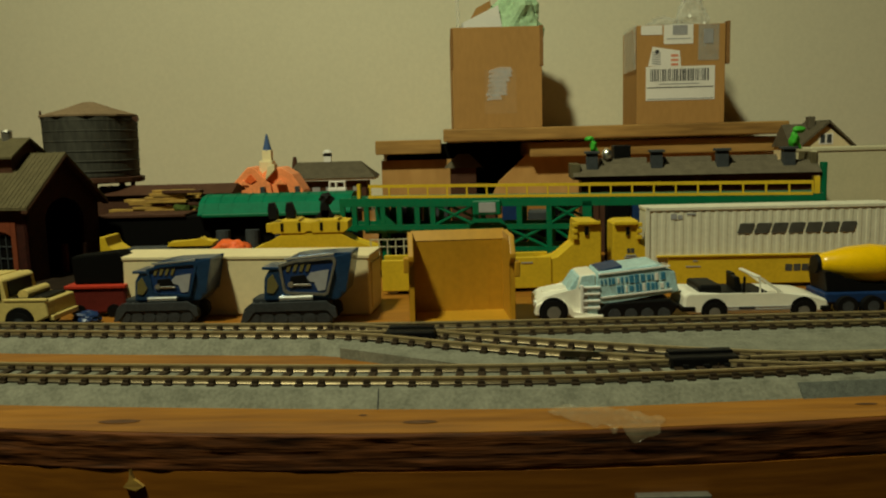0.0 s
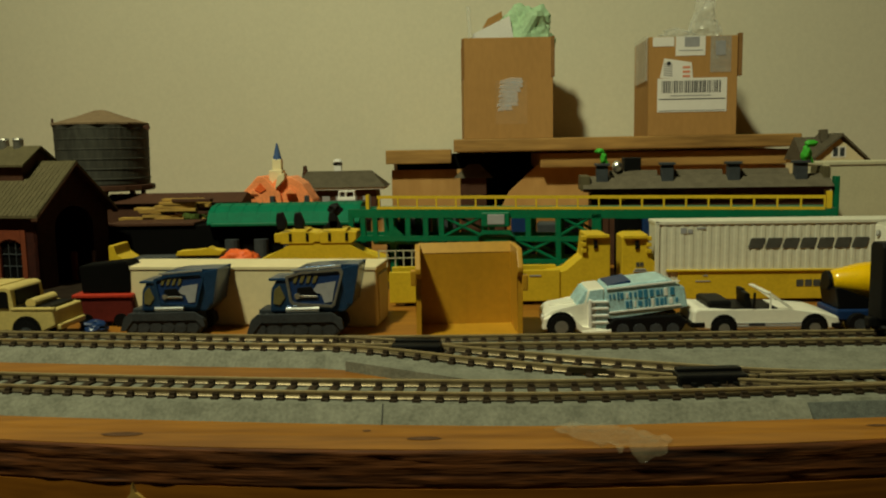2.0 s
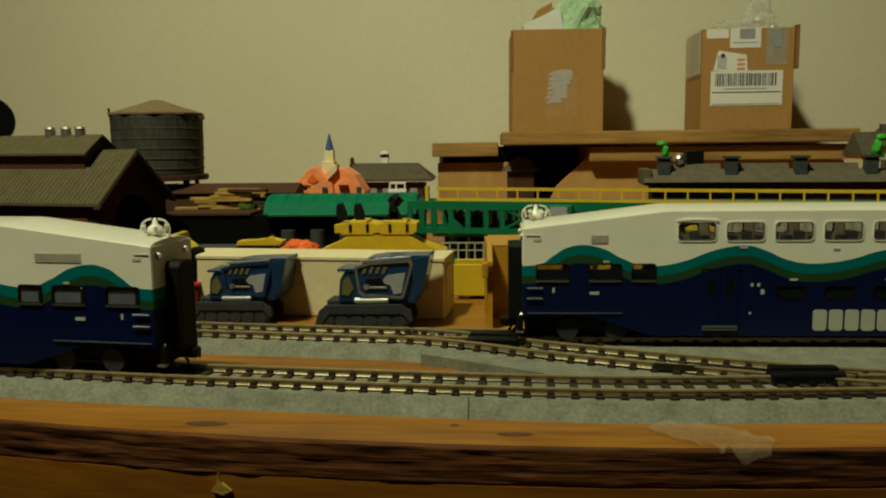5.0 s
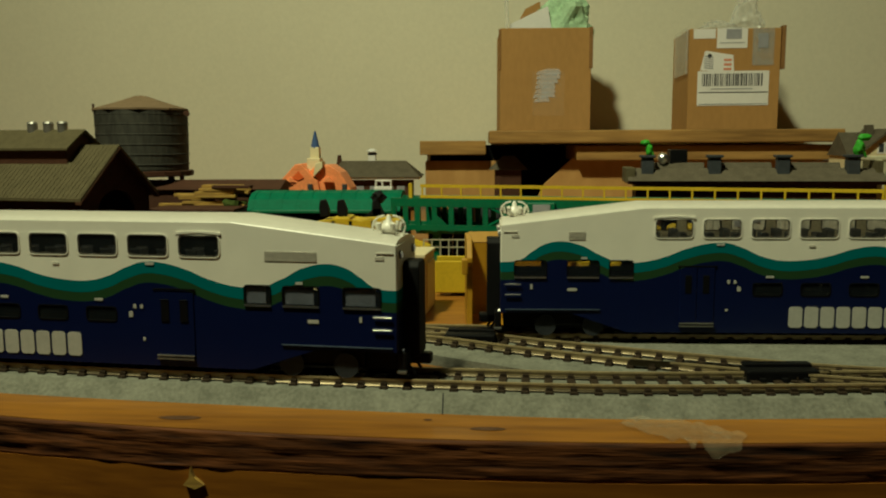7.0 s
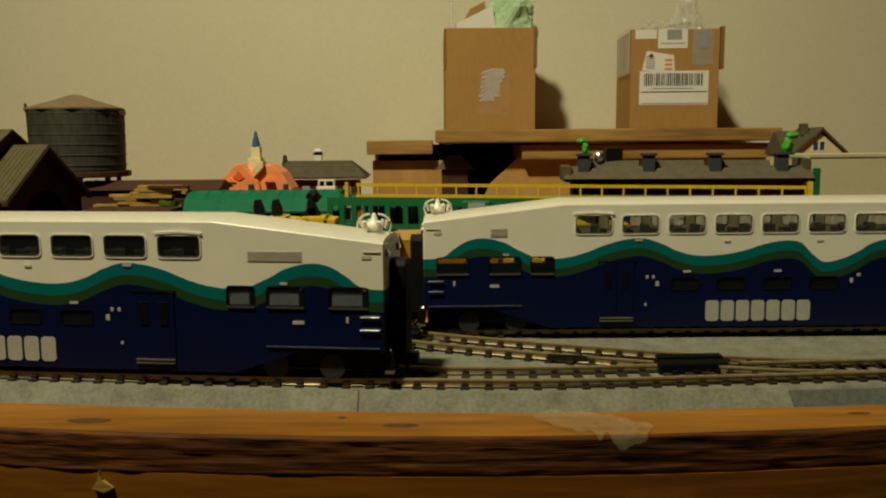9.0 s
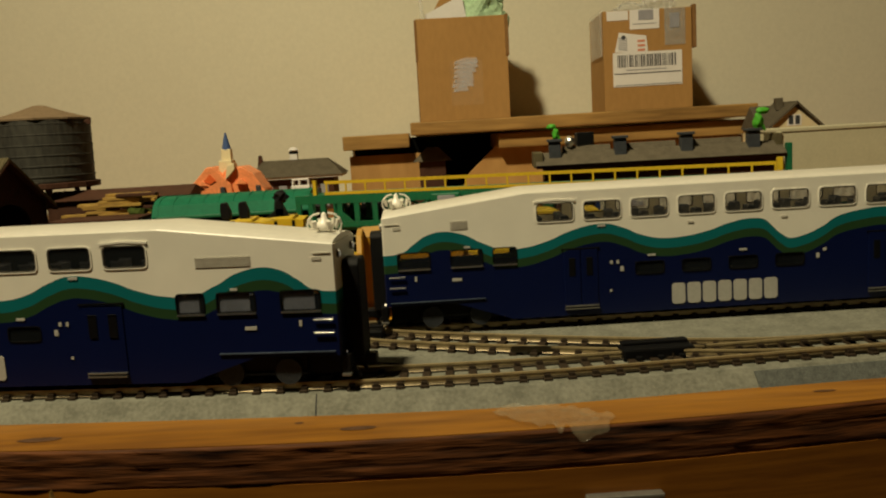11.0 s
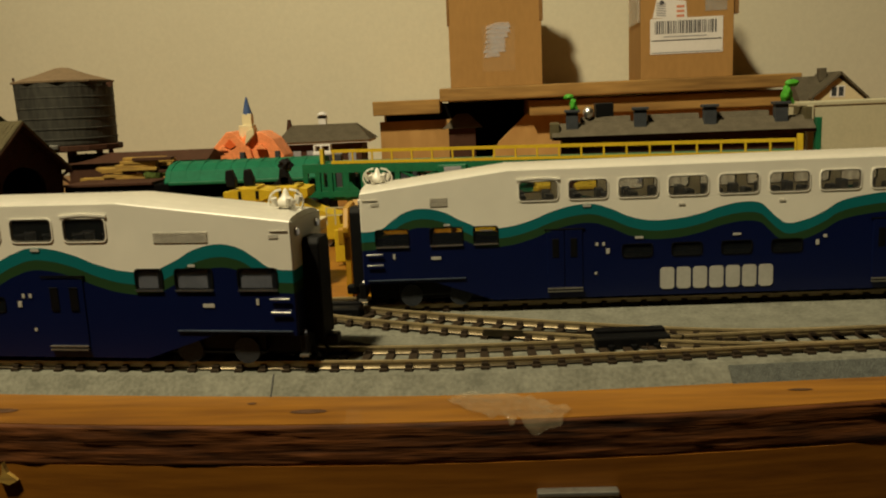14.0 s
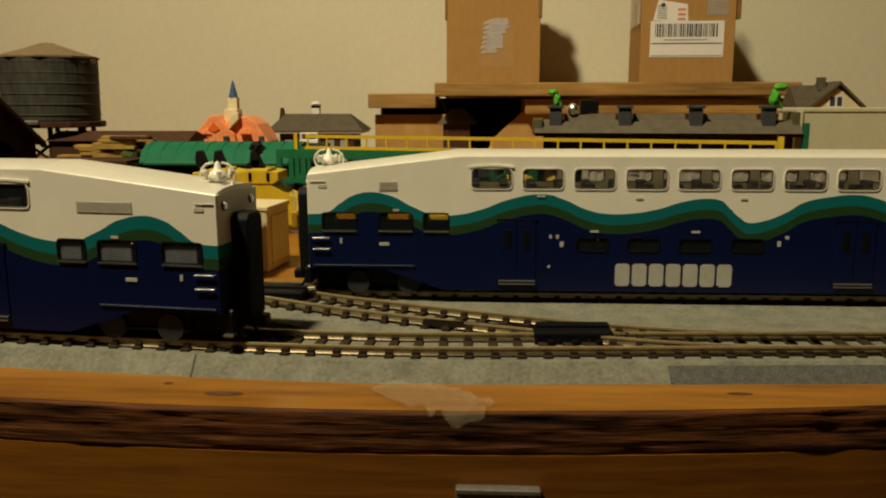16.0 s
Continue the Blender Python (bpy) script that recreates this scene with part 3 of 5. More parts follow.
    for z in (0.0323, 0.0277):
        part("grab_rail", rod((sg * 0.0015, -0.0008, z), (sg * 0.0083, -0.0008, z), 0.00032, seg=6), SILVER, t)
    part("side_ledge", bx(sg * 0.0015, sg * 0.043, -0.0006, 0.0, 0.0209, 0.0213), BLUESTEEL, t, "thin pale line along the sill")
    vent_end = 0.0365 if sg > 0 else 0.049
    vent = part("vent", bx(sg * 0.029, sg * vent_end, -0.00012, 0.0001, 0.0518, 0.0556), VENTGREY, t, "pale grey ventilation grille")
    for k in range(6):
        part("louvre", bx(sg * 0.0293, sg * (vent_end - 0.0003), -0.00025, -0.0001, 0.0520 + 0.0006 * k, 0.0523 + 0.0006 * k), VENTGREY, vent)
    part("roof_seam", bx(sg * 0.0008, sg * 0.0070, -0.0003, 0.0001, 0.0553, 0.0556), VENTGREY, t)
    part("corner_vent", bx(sg * 0.0042, sg * 0.0075, -0.0002, 0.0001, 0.0530, 0.0542), VENTGREY, t)
    for k in range(3):
        part("hose", rod((-sg * (0.0010 + 0.0012 * k), 0.0055 + 0.008 * k, 0.0170), (-sg * (0.0055 + 0.0006 * k), 0.0060 + 0.008 * k, 0.0105), 0.0006, seg=6), RUBBER, t)
    part("end_step", bx(min(0, -sg * 0.0032), max(0, -sg * 0.0032), 0.0008, 0.0042, 0.0118, 0.0125), STEEL, t)
    x0, x1 = 494 * UNIT, 683 * UNIT
    logo(t, min(sg * x0, sg * x1), 0.0135, 189 * UNIT, 0.0092, 7, LOGO)
    # end face: rubber gangway, horn, lamps, coupler
    e = -sg
    part("gangway", slab([(y, z) for y, z in ((0.009, 0.016), (0.021, 0.016), (0.021, 0.0495), (0.019, 0.0515), (0.011, 0.0515), (0.009, 0.0495))], min(0, e * 0.0065), max(0, e * 0.0065), "x", 0.0006), RUBBER, t, "black rubber gangway")
    part("coupler", bx(min(e * 0.0005, e * 0.010), max(e * 0.0005, e * 0.010), 0.0125, 0.0175, 0.0125, 0.0165, 0.0008), BLACK, t)
    part("pilot", bx(min(0, e * 0.003), max(0, e * 0.003), 0.002, CAR_W - 0.002, 0.0125, 0.0195, 0.0006), BLACK, t)
    for y, z in ((0.0045, 0.0545), (CAR_W - 0.0045, 0.0545), (0.0045, 0.0190), (CAR_W - 0.0045, 0.0190)):
        lamp = part("headlight", rod((0, y, z), (e * 0.0014, y, z), 0.0017, 0.0015), STEEL, t)
        part("lens", rod((e * 0.0013, y, z), (e * 0.0017, y, z), 0.0012, 0.0008), BULBGLASS, lamp)
    for y in (0.0035, CAR_W - 0.0035):
        part("end_window", bx(min(-e * 0.0002, e * 0.0003), max(-e * 0.0002, e * 0.0003), y - 0.002, y + 0.002, 0.034, 0.044, 0.0001), BLACK, t)
    horn = part("horn", lathe([(0.0030, 0.0615), (0.0034, 0.0628), (0.0026, 0.0645), (0.0012, 0.0655), (0.0009, 0.0672), (0.0003, 0.0680)], 14, sg * 0.006, CAR_W / 2), WHITE, t, "white roof horn cluster", smooth=True)
    for k in range(6):
        a = k * math.pi / 3
        c = Vector((sg * 0.006 + 0.0042 * math.cos(a), CAR_W / 2 + 0.0042 * math.sin(a), 0.0640))
        part("horn_bell", rod(c + Vector((0, 0, -0.0018)), c + Vector((0.001 * math.cos(a), 0.001 * math.sin(a), 0.0012)), 0.0005, 0.0010, 8), WHITE, horn)
    for e2 in (-1, 1):
        arc = [(sg * 0.006 + e2 * (0.0015 + 0.0048 * math.sin(radians(a))), CAR_W / 2, 0.0634 + 0.0042 * math.cos(radians(a))) for a in range(0, 151, 30)]
        bm = bmesh.new()
        for a, b in zip(arc, arc[1:]):
            rod(a, b, 0.0004, seg=6, bm=bm)
        part("horn_arm", bm, WHITE, horn)
    # added black block hides light under the car end, in place of shade
    part("underbody_shade", bx(min(sg * 0.001, sg * 0.058), max(sg * 0.001, sg * 0.058), 0.0075, CAR_W - 0.002, 0.0108, 0.0198, 0.0008), RUBBER, t)
    # trucks
    for c in (0.030, CAR_L - 0.030):
        tr = part("truck", bx(sg * (c - 0.016), sg * (c + 0.016), 0.0035, CAR_W - 0.0035, 0.0130, 0.0195, 0.001), BLACK, t)
        for o in (-0.0105, 0.0105):
            for y in (0.0022, CAR_W - 0.0050):
                part("wheel", rod((sg * (c + o), y, RZ + 0.0047), (sg * (c + o), y + 0.0028, RZ + 0.0047), 0.0047, seg=20), BELT, tr)
    return t


far_car = bilevel(1, "white teal and navy bilevel model train car on the rear track")
near_car = bilevel(-1, "white teal and navy bilevel model train car on the front track")


# ---- toy vehicles on the table behind the tracks ----
def wheel(t, x, y, z, r, w, rim=RIM):
    ty = part("wheel", rod((x, y, z), (x, y + w, z), r, seg=20), RUBBER, t)
    part("rim", rod((x, y - 0.0003, z), (x, y + 0.0004, z), r * 0.55, r * 0.5, 14), rim, ty)


def humvee(at, label):
    t = thing("toy_truck", at, label, "toy car", "toy vehicles")
    prof = [(0, 0.009), (0.001, 0.019), (0.018, 0.0205), (0.0240, 0.0300), (0.0455, 0.0315), (0.0478, 0.0300), (0.0484, 0.0195), (0.070, 0.0185), (0.071, 0.010), (0.062, 0.006), (0.010, 0.006)]
    part("body", slab(prof, 0, 0.030, bevel=0.0008), SAND, t, "sand-coloured pickup body")
    for x0, x1 in ((0.0238, 0.0325),):
        part("window", slab([(x0, 0.0205), (x0 + 0.0010, 0.0278), (x1, 0.0284), (x1 + 0.0003, 0.0205)], -0.0006, 0.0006), BLACK, t)
    part("windscreen", slab([(0.0185, 0.0216), (0.0229, 0.0290), (0.0238, 0.0290), (0.0195, 0.0213)], 0.002, 0.028), BLACK, t)
    part("cab_opening", slab([(0.0352, 0.0198), (0.0356, 0.0275), (0.0370, 0.0288), (0.0450, 0.0290), (0.0462, 0.0280), (0.0464, 0.0198)], -0.0006, 0.001), BLACK, t)
    part("rear_window", slab([(0.0470, 0.0208), (0.0468, 0.0290), (0.0484, 0.0290), (0.0490, 0.0208)], 0.004, 0.026), BLACK, t)
    part("side_post", slab([(0.0334, 0.0195), (0.0336, 0.0290), (0.0346, 0.0290), (0.0346, 0.0195)], -0.0009, 0.001), SAND, t)
    part("fender_flare", slab([(0.003, 0.0125), (0.006, 0.0175), (0.022, 0.0180), (0.026, 0.0125), (0.021, 0.0150), (0.008, 0.0150)], -0.0014, 0.001), SAND, t)
    part("door_line", bx(0.0308, 0.0312, -0.0004, 0.0002, 0.0085, 0.0205), BROWN, t)
    part("sill_shadow", bx(0.020, 0.048, -0.0003, 0.0005, 0.0055, 0.0078), BLACK, t)
    part("spare_roll", rod((0.056, 0.004, 0.0215), (0.056, 0.026, 0.0215), 0.0028, seg=14), SAND, t)
    part("bed", bx(0.048, 0.067, 0.003, 0.027, 0.0175, 0.0199), BLACK, t)
    part("bed_rail", bx(0.0475, 0.071, -0.0004, 0.002, 0.0185, 0.0200, 0.0004), SAND, t)
    part("bumper", bx(0.070, 0.073, 0.002, 0.028, 0.0075, 0.0105, 0.0006), SAND, t)
    for x in (0.014, 0.0555):
        part("arch", rod((x, -0.0006, 0.0078), (x, 0.0008, 0.0078), 0.0078, seg=20), BLACK, t)
        for y in (-0.001, 0.0265):
            wheel(t, x, y, 0.0062, 0.0062, 0.0045, GREYTR)
    part("rack", bx(0.026, 0.040, 0.003, 0.027, 0.0298, 0.0318, 0.0003), SAND, t)


humvee(pose(-0.2915, 0.566, 0, 0, 0, -3), "sand-coloured toy four-door pickup truck")


def snowcat(at, size, label, trim):
    t = thing("tracked_toy", at, label, "toy vehicle", "tracked toys")
    t.scale = (size, 0.75, size)
    belt = [(0.0, 0.0035), (0.001, 0.0075), (0.004, 0.0105), (0.039, 0.0115), (0.0435, 0.0085), (0.0440, 0.0040), (0.0410, 0.0005), (0.0030, 0.0)]
    for y in (0.0, 0.021):
        tr = part("track_belt", slab(belt, y, y + 0.009, bevel=0.0012), BELT, t, "ribbed dark grey crawler track")
        for k in range(6):
            part("road_wheel", rod((0.0055 + 0.0066 * k, y - 0.0006, 0.0044), (0.0055 + 0.0066 * k, y + 0.0008, 0.0044), 0.0030, 0.0026, 14), BELT, tr)
        for k in range(12):
            part("cleat", bx(0.0045 + 0.0031 * k, 0.0057 + 0.0031 * k, y - 0.0004, y + 0.0094, 0.0106, 0.0116, 0.0002), GREYTR, tr)
        part("track_guard", slab([(-0.0008, 0.0020), (0.0015, 0.0090), (0.0045, 0.0118), (0.0395, 0.0128), (0.0442, 0.0098), (0.0450, 0.0048), (0.0432, 0.0044), (0.0405, 0.0086), (0.0060, 0.0080), (0.0022, 0.0020)], y - 0.0014, y + 0.0004, bevel=0.0003), BELT, tr, "smooth dark grey guard over the track")
    part("chassis", bx(0.004, 0.040, 0.006, 0.024, 0.006, 0.0135, 0.0008), BELT, t)
    part("cab", slab([(0.0100, 0.0125), (0.0108, 0.0235), (0.0135, 0.0280), (0.0205, 0.0290), (0.0210, 0.0125)], 0.003, 0.027, bevel=0.0010), BLUEMET, t, "blue front cab")
    part("cab_window", slab([(0.0118, 0.0165), (0.0124, 0.0230), (0.0150, 0.0255), (0.0175, 0.0195), (0.0150, 0.0160)], 0.0022, 0.004, bevel=0.0002), SLASH, t, "yellow-tinted cab window")
    part("roof_lamp", bx(0.0100, 0.0190, 0.002, 0.028, 0.0276, 0.0290, 0.0005), BLUEMET, t)
    hull = [(0.0205, 0.0130), (0.0188, 0.0285), (0.0235, 0.0338), (0.0300, 0.0348), (0.0450, 0.0354), (0.0518, 0.0356), (0.0522, 0.0338), (0.0492, 0.0170), (0.0450, 0.0125)]
    part("hull", slab(hull, 0.003, 0.027, bevel=0.0010), BLUEMET, t, "metallic blue leaning hull")
    part("rear_fin", slab([(0.0435, 0.0335), (0.0526, 0.0358), (0.0522, 0.0335), (0.0490, 0.0165), (0.0462, 0.0165)], 0.0012, 0.0035, bevel=0.0004), BLUEMET, t)
    part("rear_fin", slab([(0.0435, 0.0335), (0.0526, 0.0358), (0.0522, 0.0335), (0.0490, 0.0165), (0.0462, 0.0165)], 0.0265, 0.0288, bevel=0.0004), BLUEMET, t)
    outer = [(0.0180, 0.0300), (0.0250, 0.0322), (0.0442, 0.0338), (0.0452, 0.0318), (0.0408, 0.0160), (0.0395, 0.0150), (0.0215, 0.0160), (0.0198, 0.0175)]
    cx, cz = sum(p[0] for p in outer) / 8, sum(p[1] for p in outer) / 8
    inner = [(cx + (p[0] - cx) * 0.90, cz + (p[1] - cz) * 0.86) for p in outer]
    part("side_frame", ring(outer, inner, 0.0008, 0.0035), trim, t, "bevelled side frame")
    part("side_panel", slab(inner, 0.0020, 0.0034), BLUEPL, t, "dark blue glossy side panel")
    for k in range(4):
        u = 0.0215 + 0.0030 * k
        part("vent_slash", slab([(u, 0.0268), (u + 0.0010, 0.0300), (u + 0.0028, 0.0302), (u + 0.0014, 0.0268)], 0.0014, 0.0021), SLASH, t)
    part("splash_marking", slab([(0.0300, 0.0225), (0.0330, 0.0262), (0.0415, 0.0275), (0.0395, 0.0178), (0.0360, 0.0172), (0.0345, 0.0215)], 0.0015, 0.0021), GREYINK, t, "grey splash marking")
    part("slot", slab([(0.0228, 0.0190), (0.0235, 0.0245), (0.0300, 0.0252), (0.0325, 0.0215), (0.0320, 0.0192)], 0.0012, 0.0021, bevel=0.0003), BLACK, t)
    part("badge", rod((0.0235, 0.0008, 0.0205), (0.0235, 0.0020, 0.0205), 0.0014, seg=14), SILVER, t)
    part("mirror_bar", bx(0.0250, 0.0330, 0.0008, 0.0020, 0.0198, 0.0208, 0.0003), SILVER, t)
    part("exhaust", rod((0.0180, 0.0012, 0.0138), (0.0335, 0.0012, 0.0142), 0.0013, seg=10), SILVER, t, "chrome exhaust pipe")
    part("top_bar", rod((0.0210, 0.0016, 0.0328), (0.0440, 0.0016, 0.0349), 0.0006, seg=8), SILVER, t)
    return t


snowcat(pose(-0.1920, 0.5825, 0, 0, 0, -5), 1.05, "blue tracked toy snow vehicle with grey crawler tracks", BLUEMET)
snowcat(pose(-0.1178, 0.5690, 0, 0, 0, -4), 1.14, "larger blue tracked toy snow vehicle with bright chrome trim", STEEL)

t = thing("white_trailer", pose(-0.2050, 0.6085, 0, 0, 0, -6.3), "long cream plastic box trailer standing on the table", "box trailer")
part("box", bx(0, 0.152, 0, 0.032, 0.0, 0.0345, 0.0012), CREAM, t)
part("top_rim", bx(-0.0005, 0.1525, -0.0005, 0.0325, 0.0330, 0.0355, 0.0006), CREAM, t)
part("rib", bx(0.151, 0.1530, 0.004, 0.028, 0.004, 0.030, 0.0004), CREAM, t)

t = thing("dump_bed", pose(-0.0265, 0.558, 0, 0, 0, 3), "amber plastic open tipper bed standing on its end", "toy part")
part("back_wall", bx(0.002, 0.053, 0.030, 0.032, 0.001, 0.0435, 0.0006), BINYEL, t)
part("bottom_wall", bx(0.001, 0.054, 0.000, 0.032, 0.0, 0.0022, 0.0006), BINYEL, t)
for x0, x1 in ((0.000, 0.0028), (0.0520, 0.0548)):
    part("side_wall", slab([(0.000, 0.0005), (0.002, 0.0330), (-0.002, 0.036), (-0.002, 0.0385), (0.004, 0.0480), (0.032, 0.0480), (0.032, 0.0005)], x0, x1, "x", 0.0005), BINYEL, t)
part("back_flare", slab([(0.0298, 0.0430), (0.0318, 0.0430), (0.0345, 0.0482), (0.0330, 0.0485)], 0.002, 0.053, "x"), BINYEL, t)
part("flange", bx(-0.0025, 0.0005, -0.002, 0.004, 0.030, 0.0380, 0.0006), BINYEL, t)
part("flange", bx(0.0543, 0.0572, -0.002, 0.003, 0.0260, 0.0345, 0.0006), BINYEL, t)
for k in range(5):
    part("board_line", bx(0.0105 + 0.0083 * k, 0.0110 + 0.0083 * k, 0.02992, 0.0302, 0.003, 0.0420), BINYEL, t)


def halftrack(at):
    t = thing("half_track", at, "white half-track toy truck with ice-blue tank sides", "toy car", "toy vehicles")
    part("hood", slab([(0, 0.006), (0.000, 0.012), (0.004, 0.0150), (0.021, 0.0175), (0.0225, 0.0255), (0.031, 0.0265), (0.032, 0.004), (0.020, 0.003), (0.015, 0.005)], 0.002, 0.028, bevel=0.0009), WHITE, t, "white hood and cab")
    part("fender", slab([(-0.001, 0.005), (0.000, 0.0105), (0.006, 0.0135), (0.014, 0.0125), (0.019, 0.006), (0.031, 0.0045), (0.031, 0.0030), (0.018, 0.0035), (0.013, 0.010), (0.006, 0.011), (0.0015, 0.005)], -0.001, 0.006, bevel=0.0004), WHITE, t)
    part("windscreen", slab([(0.0220, 0.0190), (0.0235, 0.0250), (0.0300, 0.0258), (0.0300, 0.0190)], 0.0012, 0.0285), ICE, t)
    part("door_frame", bx(0.0265, 0.0325, 0.0008, 0.003, 0.005, 0.0200, 0.0004), ICE, t, "pale glassy door")
    part("screen_slope", slab([(0.0165, 0.0172), (0.0215, 0.0248), (0.0232, 0.0252), (0.0232, 0.0172)], 0.003, 0.027, bevel=0.0004), ICE, t, "ice-blue sloping windscreen")
    for z in (0.0075, 0.0112, 0.0150, 0.0185):
        part("cab_rib", bx(0.0232, 0.0328, -0.0002, 0.0022, z, z + 0.0013, 0.0004), PAPER, t)
    part("door_post", bx(0.0225, 0.0242, -0.0004, 0.002, 0.0045, 0.0205, 0.0004), PAPER, t)
    part("arch", rod((0.0085, -0.0011, 0.0068), (0.0085, 0.0004, 0.0068), 0.0076, seg=20), BLACK, t)
    part("hood_rib", slab([(0.004, 0.0146), (0.018, 0.0166), (0.018, 0.0178), (0.004, 0.0158)], 0.012, 0.018, bevel=0.0003), WHITE, t)
    part("lamp", rod((-0.0012, 0.006, 0.0105), (0.0008, 0.006, 0.0105), 0.0016, seg=10), SILVER, t)
    part("running_board", slab([(0.019, 0.0022), (0.034, 0.0030), (0.034, 0.0045), (0.019, 0.0040)], -0.0018, 0.006, bevel=0.0003), WHITE, t)
    part("tank", slab([(0.031, 0.0100), (0.032, 0.0245), (0.0335, 0.0270), (0.0640, 0.0280), (0.0725, 0.0230), (0.0735, 0.0120), (0.068, 0.0125), (0.038, 0.0090)], 0.001, 0.029, bevel=0.0008), ICE, t, "translucent ice-blue tank")
    part("tank_top", slab([(0.034, 0.0262), (0.046, 0.0272), (0.046, 0.0288), (0.034, 0.0275)], 0.004, 0.026), BLUEPL, t)
    random.seed(31)
    for row, (z, u0, u1) in enumerate(((0.0200, 0.034, 0.067), (0.0150, 0.042, 0.068))):
        u = u0
        while u < u1:
            w = random.uniform(0.0008, 0.0022)
            h = random.uniform(0.0025, 0.0045)
            part("marking", bx(u, u + w, 0.0006, 0.0015, z - h / 2 + 0.0015, z + h / 2 + 0.0015, 0.0001), DEEPICE if random.random() < 0.7 else PAPER, t)
            u += w + random.uniform(0.0004, 0.0014)
    for z in (0.0255, 0.0128):
        part("tank_rail", slab([(0.033, z), (0.070, z + 0.0006), (0.070, z + 0.0014), (0.033, z + 0.0008)], 0.0003, 0.0015), PAPER, t)
    part("crawler", slab([(0.033, 0.002), (0.031, 0.006), (0.036, 0.0105), (0.068, 0.0120), (0.0735, 0.0085), (0.0700, 0.003), (0.064, 0.0005), (0.040, 0.0003)], 0.000, 0.008, bevel=0.001), BLACK, t, "black crawler track")
    part("crawler", slab([(0.033, 0.002), (0.031, 0.006), (0.036, 0.0105), (0.068, 0.0120), (0.0735, 0.0085), (0.0700, 0.003), (0.064, 0.0005), (0.040, 0.0003)], 0.022, 0.030, bevel=0.001), BLACK, t)
    for k in range(4):
        part("road_wheel", rod((0.040 + 0.0085 * k, -0.0005, 0.0042), (0.040 + 0.0085 * k, 0.001, 0.0042), 0.0032, seg=14), GREYTR, t)
    for ob in t.children:
        if ob.name.split(".")[0] in ("tank", "tank_top", "tank_rail", "marking"):
            ob.matrix_basis = pose(0.031, 0, 0.012, 0, -5, 0) @ pose(-0.031, 0, -0.012)
    for y in (-0.0018, 0.026):
        wheel(t, 0.0085, y, 0.0064, 0.0064, 0.0045)


halftrack(pose(0.0405, 0.560, 0.0, 0, 0, 0))


def cabriolet(at):
    t = thing("toy_cabriolet", at, "white open-top toy cabriolet with black interior", "toy car", "toy vehicles")
    prof = [(0.000, 0.0075), (0.0005, 0.0145), (0.0030, 0.0160), (0.0200, 0.0150), (0.0480, 0.0150), (0.0650, 0.0135), (0.0725, 0.0110), (0.0735, 0.0070), (0.0700, 0.0042), (0.0030, 0.0042)]
    part("body", slab(prof, 0, 0.028, bevel=0.0012), WHITE, t, "white car body")
    part("interior", bx(0.013, 0.043, 0.002, 0.026, 0.0135, 0.0156, 0.0003), BLACK, t)
    part("folded_top", bx(0.008, 0.020, 0.002, 0.026, 0.0150, 0.0195, 0.0014), BLACK, t, "black folded roof")
    for x in (0.027, 0.029):
        part("seat", slab([(x, 0.014), (x + 0.004, 0.014), (x + 0.002, 0.0235), (x - 0.0005, 0.0235)], 0.003 if x < 0.028 else 0.016, 0.011 if x < 0.028 else 0.024, bevel=0.0006), BLACK, t)
    part("windscreen_post", slab([(0.0370, 0.0236), (0.0385, 0.0240), (0.0505, 0.0152), (0.0485, 0.0150)], 0.0005, 0.0020), WHITE, t)
    part("windscreen_post", slab([(0.0370, 0.0236), (0.0385, 0.0240), (0.0505, 0.0152), (0.0485, 0.0150)], 0.026, 0.0275), WHITE, t)
    part("windscreen_top", bx(0.0365, 0.0390, 0.0005, 0.0275, 0.0230, 0.0241, 0.0003), WHITE, t)
    part("roll_bar", slab([(0.0300, 0.0150), (0.0305, 0.0238), (0.0315, 0.0238), (0.0312, 0.0150)], 0.0008, 0.0018), BLACK, t)
    part("quarter_post", slab([(0.0385, 0.0150), (0.0385, 0.0232), (0.0392, 0.0225), (0.0392, 0.0150)], 0.0006, 0.0016), WHITE, t)
    for z in (0.0062, 0.0076):
        part("stripe", bx(0.020, 0.056, -0.0003, 0.0005, z, z + 0.0005), GREYINK, t)
    part("marking", bx(0.028, 0.036, -0.0004, 0.0005, 0.0066, 0.0080), INK, t)
    part("bumper", bx(-0.0012, 0.006, -0.0006, 0.0286, 0.0058, 0.0085, 0.0006), BLACK, t)
    part("bumper", bx(0.0690, 0.0745, -0.0006, 0.0286, 0.0052, 0.0078, 0.0006), BLACK, t)
    for x in (0.0155, 0.0605):
        part("arch", rod((x, -0.0005, 0.0062), (x, 0.0005, 0.0062), 0.0066, seg=20), BLACK, t)
        for y in (-0.0009, 0.0245):
            wheel(t, x, y, 0.0052, 0.0052, 0.0040)


cabriolet(pose(0.1165, 0.5555, 0.0, 0, 0, -1))


